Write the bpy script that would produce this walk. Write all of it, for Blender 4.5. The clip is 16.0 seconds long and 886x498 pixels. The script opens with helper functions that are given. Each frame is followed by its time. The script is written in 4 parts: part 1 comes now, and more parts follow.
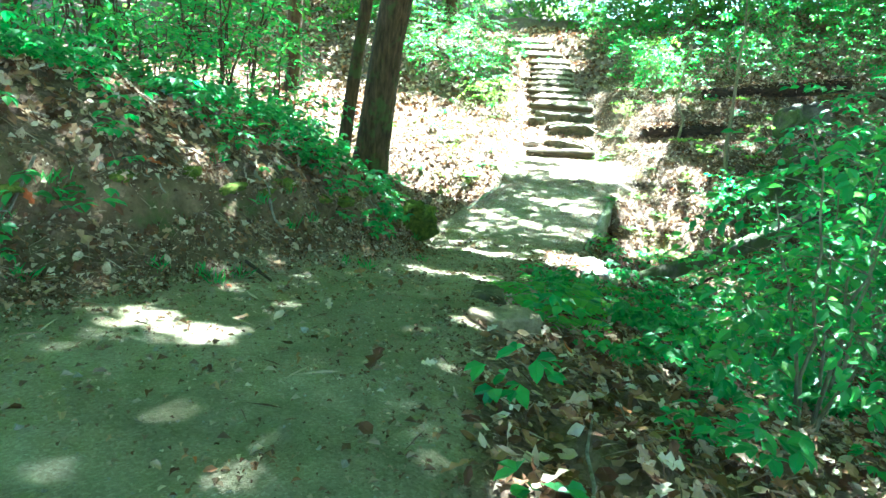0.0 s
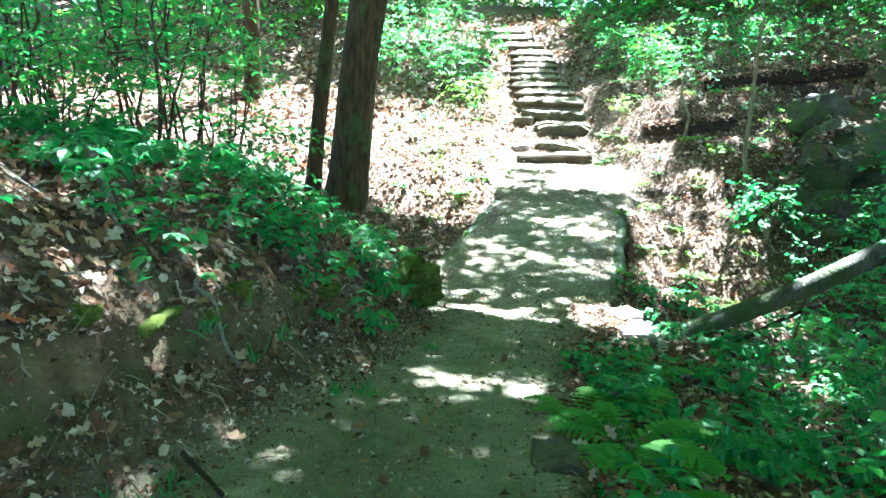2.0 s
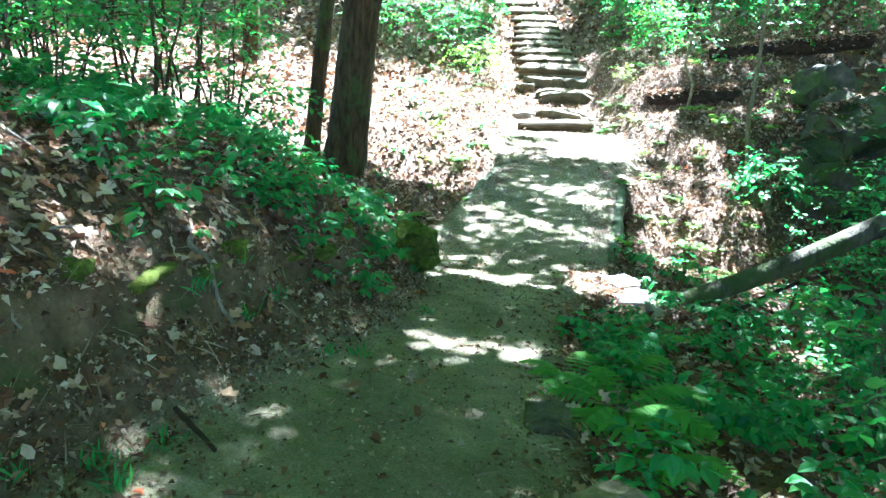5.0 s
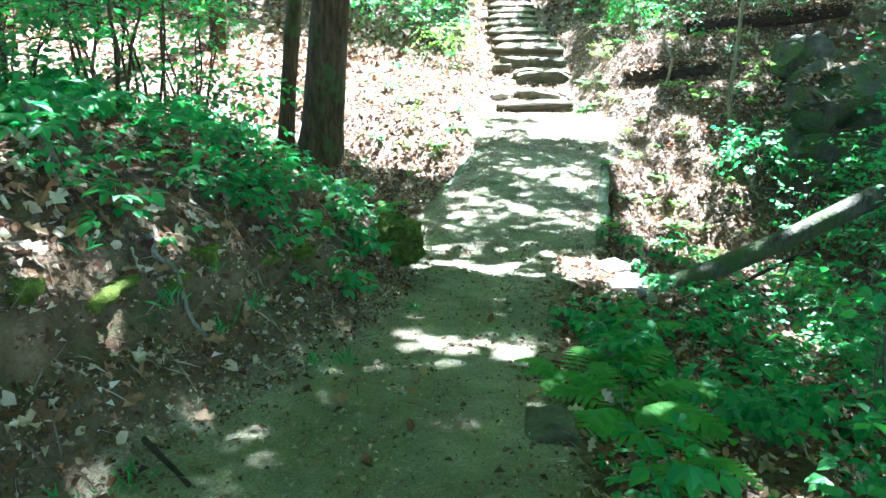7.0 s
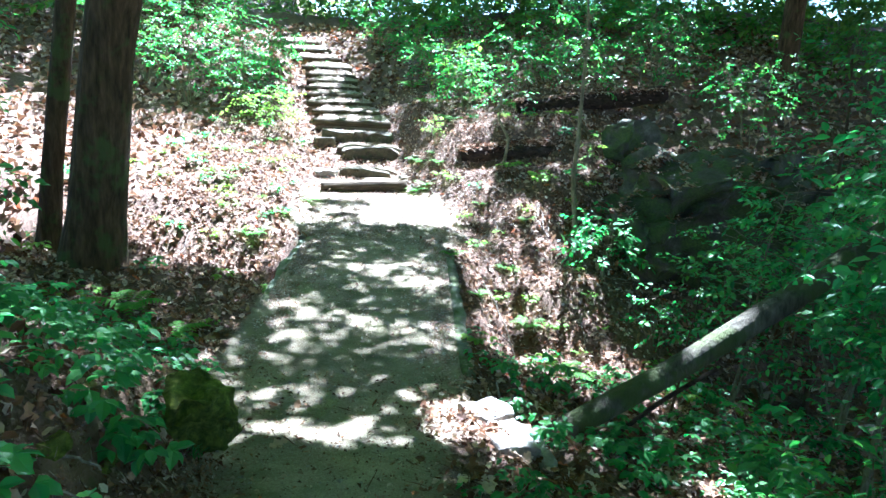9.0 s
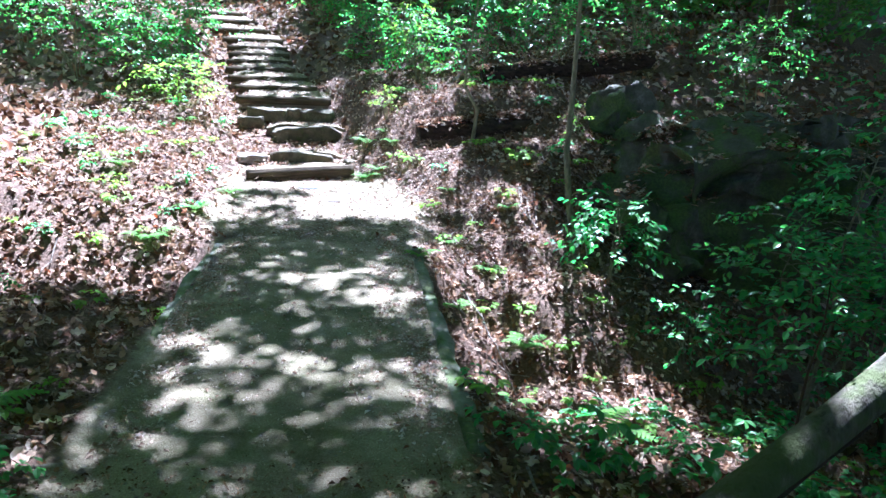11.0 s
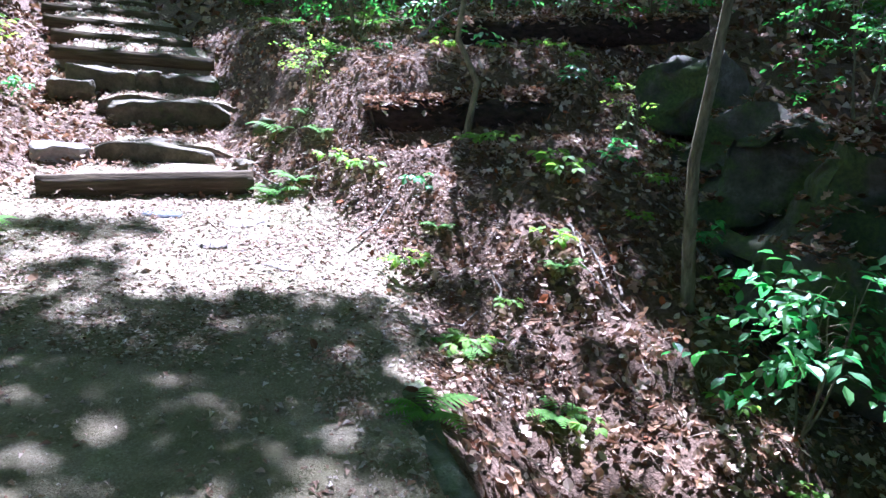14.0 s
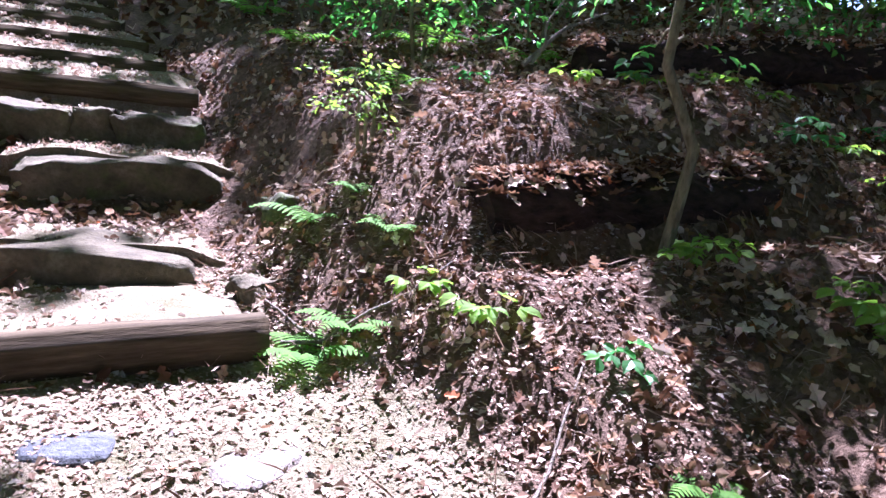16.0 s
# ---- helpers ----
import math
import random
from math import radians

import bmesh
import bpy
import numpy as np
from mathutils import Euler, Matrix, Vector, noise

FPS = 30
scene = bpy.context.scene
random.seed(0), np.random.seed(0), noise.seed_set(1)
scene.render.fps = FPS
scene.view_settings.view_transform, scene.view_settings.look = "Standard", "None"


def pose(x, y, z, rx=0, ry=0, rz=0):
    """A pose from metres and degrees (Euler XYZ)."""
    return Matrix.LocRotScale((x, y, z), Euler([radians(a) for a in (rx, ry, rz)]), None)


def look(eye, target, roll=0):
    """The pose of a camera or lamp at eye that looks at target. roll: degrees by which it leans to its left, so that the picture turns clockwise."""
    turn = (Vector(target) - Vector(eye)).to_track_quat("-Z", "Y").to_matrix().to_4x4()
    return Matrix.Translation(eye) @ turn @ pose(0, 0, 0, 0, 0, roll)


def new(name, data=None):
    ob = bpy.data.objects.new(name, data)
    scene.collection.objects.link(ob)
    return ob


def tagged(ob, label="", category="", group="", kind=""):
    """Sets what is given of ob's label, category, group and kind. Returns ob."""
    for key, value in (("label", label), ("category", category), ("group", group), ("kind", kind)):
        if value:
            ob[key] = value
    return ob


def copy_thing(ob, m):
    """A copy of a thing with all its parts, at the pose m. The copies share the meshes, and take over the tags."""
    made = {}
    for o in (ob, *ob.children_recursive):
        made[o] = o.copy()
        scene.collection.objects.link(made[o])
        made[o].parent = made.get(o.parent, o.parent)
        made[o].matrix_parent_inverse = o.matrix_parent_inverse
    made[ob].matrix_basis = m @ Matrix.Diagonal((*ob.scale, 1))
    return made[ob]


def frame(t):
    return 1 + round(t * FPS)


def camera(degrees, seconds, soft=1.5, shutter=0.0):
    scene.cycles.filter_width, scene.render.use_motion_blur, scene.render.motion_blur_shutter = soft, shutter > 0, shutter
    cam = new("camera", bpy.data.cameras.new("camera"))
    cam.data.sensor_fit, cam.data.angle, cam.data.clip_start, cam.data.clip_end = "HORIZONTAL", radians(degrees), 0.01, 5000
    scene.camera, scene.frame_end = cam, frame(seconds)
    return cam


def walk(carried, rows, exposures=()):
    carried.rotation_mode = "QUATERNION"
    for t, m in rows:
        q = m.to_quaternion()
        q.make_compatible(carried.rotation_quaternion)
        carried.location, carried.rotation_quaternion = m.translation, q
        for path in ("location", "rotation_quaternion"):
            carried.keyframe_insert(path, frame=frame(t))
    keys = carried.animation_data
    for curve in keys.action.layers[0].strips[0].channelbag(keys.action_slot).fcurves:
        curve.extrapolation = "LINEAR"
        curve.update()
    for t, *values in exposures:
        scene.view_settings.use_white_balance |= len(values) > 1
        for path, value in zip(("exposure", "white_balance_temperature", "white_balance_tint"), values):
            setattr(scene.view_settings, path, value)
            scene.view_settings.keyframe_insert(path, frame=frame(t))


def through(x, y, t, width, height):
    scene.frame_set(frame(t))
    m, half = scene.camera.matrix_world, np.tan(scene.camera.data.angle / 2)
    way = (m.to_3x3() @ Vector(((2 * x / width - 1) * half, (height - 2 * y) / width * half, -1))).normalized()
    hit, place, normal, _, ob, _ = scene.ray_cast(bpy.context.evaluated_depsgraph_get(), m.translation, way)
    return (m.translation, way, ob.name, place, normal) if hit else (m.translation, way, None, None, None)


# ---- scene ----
cam = camera(65.7, 16.0)
METRES, EYE, TILT, LEAN, TURN = 14.0, 1.5, -13.5, -4.0, 18.0
ROWS = [
    (0.0, 0.0, 0.0, 0.0, 0.0, 0.0, -0.0),
    (0.5, -0.0076, 0.041, 0.0139, -0.04, -0.1, 2.23),
    (1.0, -0.0156, 0.0737, 0.0326, -1.17, 0.11, -0.24),
    (1.5, -0.0124, 0.1033, 0.0445, -4.62, -1.92, 2.17),
    (2.0, -0.0189, 0.1107, 0.051, -2.23, -1.13, 3.01),
    (2.5, -0.0208, 0.1112, 0.0502, 3.22, -0.44, 2.75),
    (3.0, -0.0182, 0.1121, 0.0492, 3.0, -2.21, 2.72),
    (3.5, -0.0193, 0.1136, 0.0491, 0.51, -3.21, 2.03),
    (4.0, -0.0188, 0.1138, 0.0486, -0.57, -3.45, 0.93),
    (4.5, -0.0183, 0.1126, 0.0485, -1.55, -3.55, 1.13),
    (7.0, -0.0193, 0.1304, 0.052, -4.04, -5.22, 4.21),
    (7.5, -0.0236, 0.1449, 0.068, -8.35, -3.51, 2.35),
    (8.0, -0.0164, 0.1812, 0.0683, -17.53, -5.5, 2.22),
    (8.5, -0.0155, 0.2151, 0.0781, -15.51, -4.53, 4.32),
    (9.0, -0.012, 0.2513, 0.0845, -19.32, -1.14, 4.86),
    (9.5, -0.0081, 0.2899, 0.0874, -21.66, -1.59, 5.86),
    (12.0, 0.0538, 0.5076, 0.0889, -24.98, -2.24, 6.29),
    (12.5, 0.0664, 0.5609, 0.0935, -25.52, -3.5, 4.99),
    (13.0, 0.0825, 0.6163, 0.0992, -28.47, -3.01, 4.64),
    (13.5, 0.0969, 0.6735, 0.1155, -28.41, -2.7, 5.35),
    (14.0, 0.1188, 0.7213, 0.1266, -33.04, -3.25, 5.55),
    (14.5, 0.1296, 0.7742, 0.1438, -32.19, -1.45, 5.62),
    (15.0, 0.1446, 0.8236, 0.1541, -33.58, -0.79, 5.45),
    (15.5, 0.1561, 0.8771, 0.169, -30.38, -0.16, 5.41),
    (16.0, 0.177, 0.9219, 0.1798, -34.53, -1.09, 4.56),
]
EXPOSURES = [(0.0, 5.1, 4880, -13), (1.0, 4.9, 4820, -6), (2.5, 4.75, 4750, 2), (4.5, 4.7, 4720, 4), (7.0, 4.85, 4720, 2), (7.6, 4.8, 4750, 4), (8.4, 4.5, 4730, 8), (9.3, 3.88, 4650, 15), (12.0, 3.45, 4650, 23), (14.5, 3.02, 4820, 33), (16.0, 2.9, 5080, 42)]
walk(cam, [(t, pose(0, 0, EYE, TILT, LEAN, TURN) @ pose(METRES * x, METRES * y, METRES * z, 90 + pitch, roll, yaw)) for t, x, y, z, yaw, pitch, roll in ROWS], EXPOSURES)

# ---- world and sun ----
SUN_EL, SUN_AZ = radians(58), radians(12)          # azimuth from +y towards +x
SUN_WAY = Vector((math.sin(SUN_AZ) * math.cos(SUN_EL), math.cos(SUN_AZ) * math.cos(SUN_EL), math.sin(SUN_EL)))
world = bpy.data.worlds.new("sky")
scene.world = world
world.use_nodes = True
wn = world.node_tree
sky = wn.nodes.new("ShaderNodeTexSky")
sky.sky_type, sky.sun_disc, sky.sun_elevation, sky.sun_rotation = "NISHITA", False, SUN_EL, SUN_AZ
wn.nodes["Background"].inputs[1].default_value = 0.05
wn.links.new(sky.outputs[0], wn.nodes["Background"].inputs[0])
sun = new("sun", bpy.data.lights.new("sun", "SUN"))
sun.data.energy, sun.data.angle, sun.data.color = 5.0, radians(0.55), (1.0, 0.95, 0.88)
sun.matrix_world = look(SUN_WAY * 60, (0, 0, 0))


# ---- materials ----
class Mat:
    """A node material with a few short-hands."""

    def __init__(self, name, rough=0.8, spec=0.3):
        self.m = bpy.data.materials.new(name)
        self.m.use_nodes = True
        self.t = self.m.node_tree
        self.p = self.t.nodes["Principled BSDF"]
        self.p.inputs["Roughness"].default_value = rough
        self.p.inputs["Specular IOR Level"].default_value = spec
        self.co = self.t.nodes.new("ShaderNodeNewGeometry").outputs["Position"]

    def put(self, socket, value):
        if isinstance(value, bpy.types.NodeSocket):
            self.t.links.new(value, socket)
        else:
            socket.default_value = value

    def noise(self, scale, detail=4, rough=0.6, stretch=None):
        co = self.co
        if stretch:
            mp = self.t.nodes.new("ShaderNodeMapping")
            mp.inputs["Scale"].default_value = stretch
            self.put(mp.inputs[0], self.t.nodes.new("ShaderNodeTexCoord").outputs["Object"])
            co = mp.outputs[0]
        n = self.t.nodes.new("ShaderNodeTexNoise")
        n.inputs["Scale"].default_value, n.inputs["Detail"].default_value, n.inputs["Roughness"].default_value = scale, detail, rough
        self.put(n.inputs["Vector"], co)
        return n.outputs["Fac"]

    def cells(self, scale, out="Distance"):
        n = self.t.nodes.new("ShaderNodeTexVoronoi")
        n.inputs["Scale"].default_value = scale
        self.put(n.inputs["Vector"], self.co)
        return n.outputs[out]

    def ramp(self, fac, *stops):
        r = self.t.nodes.new("ShaderNodeValToRGB")
        while len(r.color_ramp.elements) < len(stops):
            r.color_ramp.elements.new(0.5)
        for e, (at, c) in zip(r.color_ramp.elements, stops):
            e.position, e.color = at, (*c, 1) if len(c) == 3 else c
        self.put(r.inputs[0], fac)
        return r.outputs[0]

    def mix(self, fac, a, b, how="MIX"):
        n = self.t.nodes.new("ShaderNodeMix")
        n.data_type, n.blend_type = "RGBA", how
        self.put(n.inputs["Factor"], fac)
        ins = [s for s in n.inputs if s.type == "RGBA"]
        for socket, v in zip(ins, (a, b)):
            self.put(socket, (*v, 1) if isinstance(v, tuple) and len(v) == 3 else v)
        return [s for s in n.outputs if s.type == "RGBA"][0]

    def math(self, how, a, b):
        n = self.t.nodes.new("ShaderNodeMath")
        n.operation = how
        self.put(n.inputs[0], a)
        self.put(n.inputs[1], b)
        return n.outputs[0]

    def attr(self, name):
        n = self.t.nodes.new("ShaderNodeAttribute")
        n.attribute_name = name
        return n.outputs["Fac"]

    def island(self):
        return self.t.nodes.new("ShaderNodeNewGeometry").outputs["Random Per Island"]

    def each(self):
        return self.t.nodes.new("ShaderNodeObjectInfo").outputs["Random"]

    def colour(self, c):
        self.put(self.p.inputs["Base Color"], c)
        return self

    def bump(self, height, strength=0.5, distance=0.02):
        b = self.t.nodes.new("ShaderNodeBump")
        b.inputs["Strength"].default_value, b.inputs["Distance"].default_value = strength, distance
        self.put(b.inputs["Height"], height)
        self.put(self.p.inputs["Normal"], b.outputs[0])
        return self


def leaf_material(name, stops, through, amount=0.4, rough=0.45, spec=0.35):
    m = Mat(name, rough, spec)
    c = m.ramp(m.island(), *stops)
    m.colour(m.mix(m.noise(1.3, 2), c, m.mix(0.5, c, (0.1, 0.13, 0.03)), "MIX"))
    tr = m.t.nodes.new("ShaderNodeBsdfTranslucent")
    m.put(tr.inputs[0], m.mix(1.0, c, (*through, 1), "MULTIPLY"))
    mx = m.t.nodes.new("ShaderNodeMixShader")
    mx.inputs[0].default_value = amount
    m.put(mx.inputs[1], m.p.outputs[0])
    m.put(mx.inputs[2], tr.outputs[0])
    m.put(m.t.nodes["Material Output"].inputs[0], mx.outputs[0])
    return m.m


GREEN = leaf_material("green_leaf", ((0.0, (0.03, 0.13, 0.042)), (0.5, (0.052, 0.195, 0.056)), (1.0, (0.1, 0.26, 0.06))), (1.9, 2.4, 1.5))
SHRUB = leaf_material("shrub_leaf", ((0.0, (0.03, 0.12, 0.04)), (0.6, (0.055, 0.175, 0.048)), (1.0, (0.12, 0.24, 0.05))), (2.1, 2.6, 1.3), 0.48)
CANOPY = leaf_material("canopy_leaf", ((0.0, (0.04, 0.12, 0.025)), (0.6, (0.07, 0.18, 0.035)), (1.0, (0.13, 0.24, 0.04))), (2.5, 2.0, 0.9), 0.42)
FERN = leaf_material("fern_leaf", ((0.0, (0.07, 0.19, 0.035)), (1.0, (0.13, 0.28, 0.05))), (2.2, 2.2, 1.0), 0.4, 0.7, 0.12)
YOUNG = leaf_material("young_leaf", ((0.0, (0.12, 0.25, 0.04)), (1.0, (0.2, 0.32, 0.06))), (2.0, 2.0, 1.0), 0.45, 0.6, 0.15)


def litter_material(name, *stops):
    m = Mat(name, 0.7, 0.12)
    c = m.ramp(m.island(), *stops)
    m.colour(m.mix(m.noise(60, 3), c, m.mix(0.35, c, (0.05, 0.025, 0.015))))
    tr = m.t.nodes.new("ShaderNodeBsdfTranslucent")
    m.put(tr.inputs[0], c)
    mx = m.t.nodes.new("ShaderNodeMixShader")
    mx.inputs[0].default_value = 0.18
    m.put(mx.inputs[1], m.p.outputs[0])
    m.put(mx.inputs[2], tr.outputs[0])
    m.put(m.t.nodes["Material Output"].inputs[0], mx.outputs[0])
    return m.m


LITTER = litter_material("dead_leaf", (0.0, (0.05, 0.027, 0.015)), (0.3, (0.14, 0.066, 0.032)), (0.48, (0.28, 0.158, 0.08)), (0.7, (0.43, 0.29, 0.185)), (0.96, (0.64, 0.52, 0.4)), (1.0, (0.42, 0.12, 0.035)))
CRUMB = litter_material("leaf_crumb", (0.0, (0.18, 0.115, 0.075)), (0.2, (0.42, 0.27, 0.19)), (0.5, (0.46, 0.35, 0.265)), (0.8, (0.58, 0.48, 0.395)), (1.0, (0.7, 0.61, 0.53)))
NEEDLE = litter_material("twig_bits", (0.0, (0.06, 0.035, 0.02)), (0.6, (0.2, 0.13, 0.08)), (1.0, (0.42, 0.33, 0.24)))


def ground_material(name="forest_floor", mossy=0.6):
    m = Mat(name, 0.9, 0.2)
    worn, bare = m.attr("worn"), m.attr("bare")
    humus = m.ramp(m.noise(9, 6), (0.3, (0.035, 0.022, 0.014)), (0.5, (0.085, 0.055, 0.036)), (0.7, (0.16, 0.105, 0.07)))
    specks = m.ramp(m.cells(45, "Color"), (0.0, (0.05, 0.03, 0.02)), (0.5, (0.15, 0.095, 0.06)), (1.0, (0.3, 0.2, 0.14)))
    humus = m.mix(0.5, humus, specks)
    dirt = m.ramp(m.noise(3.1, 8, 0.65), (0.3, (0.12, 0.092, 0.05)), (0.5, (0.24, 0.196, 0.118)), (0.72, (0.42, 0.365, 0.255)))
    dirt = m.mix(m.ramp(m.noise(0.9, 5, 0.6), (0.42, (0, 0, 0)), (0.62, (0.65, 0.65, 0.65))), dirt, (0.1, 0.074, 0.042))
    grit = m.ramp(m.cells(130, "Color"), (0.0, (0.12, 0.096, 0.06)), (0.6, (0.3, 0.255, 0.175)), (1.0, (0.5, 0.44, 0.33)))
    dirt = m.mix(0.4, dirt, grit)
    dirt = m.mix(m.ramp(m.noise(1.7, 6, 0.7), (0.52 - mossy * .08, (0, 0, 0)), (0.66, (mossy, mossy, mossy))), dirt, (0.078, 0.08, 0.026))
    clay = m.ramp(m.noise(7, 7, 0.7), (0.3, (0.06, 0.037, 0.019)), (0.6, (0.17, 0.112, 0.064)), (0.8, (0.28, 0.195, 0.12)))
    moss = m.ramp(m.noise(4.3, 4), (0.55, (0, 0, 0)), (0.68, (0.6, 0.6, 0.6)))
    clay = m.mix(moss, clay, (0.06, 0.09, 0.02))
    c = m.mix(bare, humus, clay)
    edge = m.math("ADD", worn, m.math("MULTIPLY", m.math("SUBTRACT", m.noise(11, 5), 0.5), 0.9))
    c = m.mix(m.ramp(edge, (0.35, (0, 0, 0)), (0.65, (1, 1, 1))), c, dirt)
    m.colour(c)
    m.bump(m.math("ADD", m.noise(28, 8, 0.7), m.math("MULTIPLY", m.cells(110), 0.2)), 0.9, 0.035)
    return m.m


GROUND = ground_material()
BRIDGE_DIRT = ground_material("bridge_dirt", 0.6)


def stone_material(name, dark, mid, light, moss=0.5):
    m = Mat(name, 0.85, 0.3)
    c = m.ramp(m.noise(6, 8, 0.65), (0.3, dark), (0.52, mid), (0.75, light))
    c = m.mix(m.ramp(m.noise(38, 5), (0.45, (0, 0, 0)), (0.7, (0.6, 0.6, 0.6))), c, dark)
    if moss:
        c = m.mix(m.ramp(m.noise(2.7, 5), (1 - moss, (0, 0, 0)), (1.12 - moss, (0.85, 0.85, 0.85))), c, m.ramp(m.noise(30, 4), (0.3, (0.03, 0.045, 0.012)), (0.7, (0.1, 0.13, 0.025))))
    m.colour(c)
    m.bump(m.math("ADD", m.noise(9, 9, 0.7), m.math("MULTIPLY", m.noise(70, 4), 0.3)), 0.8, 0.04)
    return m.m


STONE = stone_material("step_stone", (0.04, 0.032, 0.017), (0.1, 0.082, 0.045), (0.19, 0.162, 0.104), 0.42)
TAN = stone_material("tan_stone", (0.09, 0.064, 0.036), (0.2, 0.15, 0.09), (0.33, 0.26, 0.17), 0.3)
PALE = stone_material("pale_stone", (0.14, 0.115, 0.09), (0.25, 0.22, 0.185), (0.38, 0.35, 0.31), 0.0)
BOULDER = stone_material("mossy_boulder", (0.035, 0.031, 0.02), (0.085, 0.074, 0.05), (0.17, 0.15, 0.115), 0.56)
SLATE = stone_material("slate_stone", (0.05, 0.054, 0.06), (0.1, 0.107, 0.115), (0.2, 0.21, 0.22), 0.0)
CONCRETE = stone_material("mossy_concrete", (0.09, 0.09, 0.065), (0.17, 0.17, 0.125), (0.27, 0.27, 0.21), 0.55)


def moss_material():
    m = Mat("moss", 0.95, 0.1)
    m.colour(m.ramp(m.noise(22, 6, 0.7), (0.3, (0.03, 0.04, 0.01)), (0.5, (0.1, 0.12, 0.02)), (0.7, (0.22, 0.23, 0.035))))
    m.bump(m.noise(90, 6, 0.7), 1.0, 0.02)
    return m.m


MOSS = moss_material()


def bark_material(name, dark, light, ridge=(26, 26, 3.0), moss=0.0, deep=0.05):
    m = Mat(name, 0.9, 0.2)
    n = m.noise(1.0, 8, 0.65, ridge)
    c = m.ramp(n, (0.35, dark), (0.55, tuple((a + b) / 2 for a, b in zip(dark, light))), (0.72, light))
    if moss:
        c = m.mix(m.ramp(m.noise(3.5, 5), (1 - moss, (0, 0, 0)), (1.1 - moss, (0.8, 0.8, 0.8))), c, (0.06, 0.075, 0.02))
    m.colour(c)
    m.bump(n, 1.0, deep)
    return m.m


BARK = bark_material("ridged_bark", (0.02, 0.012, 0.006), (0.125, 0.074, 0.035), (18, 18, 3.2), 0.46)
TWIG = bark_material("sapling_bark", (0.1, 0.085, 0.045), (0.3, 0.26, 0.15), (30, 30, 9), 0.3)
LOGWOOD = bark_material("log_bark", (0.03, 0.026, 0.016), (0.15, 0.13, 0.09), (14, 14, 4), 0.56)
ROTTEN = bark_material("rotten_wood", (0.012, 0.008, 0.006), (0.075, 0.045, 0.03), (9, 9, 20))
DEAD = bark_material("dead_twig", (0.14, 0.11, 0.08), (0.38, 0.33, 0.27), (30, 30, 9))
TIMBER = bark_material("step_timber", (0.033, 0.024, 0.012), (0.12, 0.088, 0.048), (3.0, 34, 34), 0.0, 0.012)


# ---- mesh helpers ----
def mesh_of(name, verts, faces, mat, smooth=False):
    """A mesh from an array of places and an array of triangles or quads."""
    me = bpy.data.meshes.new(name)
    verts, faces = np.asarray(verts, np.float32), np.asarray(faces, np.int32)
    n, k = faces.shape
    me.vertices.add(len(verts))
    me.vertices.foreach_set("co", verts.ravel())
    me.loops.add(n * k)
    me.loops.foreach_set("vertex_index", faces.ravel())
    me.polygons.add(n)
    me.polygons.foreach_set("loop_start", np.arange(0, n * k, k, dtype=np.int32))
    me.polygons.foreach_set("use_smooth", np.full(n, smooth))
    me.update(calc_edges=True)
    me.validate()
    me.materials.append(mat)
    return me


def link(name, me, parent=None, label=""):
    ob = new(name, me)
    if parent:
        ob.parent = parent
    return tagged(ob, label)


def thing(name, place, label, category, group="", kind="", turn=0.0):
    e = new(name)
    e.empty_display_size = 0.1
    e.matrix_basis = Matrix.Translation(place) @ Matrix.Rotation(turn, 4, "Z")
    return tagged(e, label, category, group, kind)


def leaf_shape(long=1.0, wide=0.55, fold=0.1):
    v = np.array([(0, 0, 0), (-.5, .4, 1), (.5, .4, 1), (0, .4, 0), (-.36, .75, .7), (.36, .75, .7), (0, .75, -.3), (0, 1, -1.2)], float)
    v *= (wide, long, fold)
    f = np.array([(0, 2, 3), (0, 3, 1), (3, 2, 5), (3, 5, 6), (3, 6, 4), (3, 4, 1), (6, 5, 7), (6, 7, 4)])
    return v, f


def small_leaf(long=1.0, wide=0.6, fold=0.12):
    v = np.array([(0, 0, 0), (-.5, .45, 1), (.5, .45, 1), (0, 1, -.4)], float) * (wide, long, fold)
    return v, np.array([(0, 2, 3), (0, 3, 1)])


def turns(yaw, pitch, roll):
    """Rotation matrices Rz(yaw) Rx(pitch) Ry(roll) for arrays of angles."""
    cz, sz, cx, sx, cy, sy = np.cos(yaw), np.sin(yaw), np.cos(pitch), np.sin(pitch), np.cos(roll), np.sin(roll)
    o, l = np.zeros_like(cz), np.ones_like(cz)
    rz = np.stack([cz, -sz, o, sz, cz, o, o, o, l], -1).reshape(-1, 3, 3)
    rx = np.stack([l, o, o, o, cx, -sx, o, sx, cx], -1).reshape(-1, 3, 3)
    ry = np.stack([cy, o, sy, o, l, o, -sy, o, cy], -1).reshape(-1, 3, 3)
    return rz @ rx @ ry


def strew(shape, places, rot, size):
    """Copies of a shape joined into one array of places and faces."""
    v, f = shape
    size = np.broadcast_to(np.asarray(size, float).reshape(-1, 1, 1), (len(places), 1, 1))
    out = np.einsum("nij,kj->nki", rot, v) * size + np.asarray(places)[:, None, :]
    faces = f[None] + (np.arange(len(places)) * len(v))[:, None, None]
    return out.reshape(-1, 3), faces.reshape(-1, 3)


def joined(*pieces):
    vs, fs, at = [], [], 0
    for v, f in pieces:
        vs.append(v), fs.append(f + at)
        at += len(v)
    return np.concatenate(vs), np.concatenate(fs)


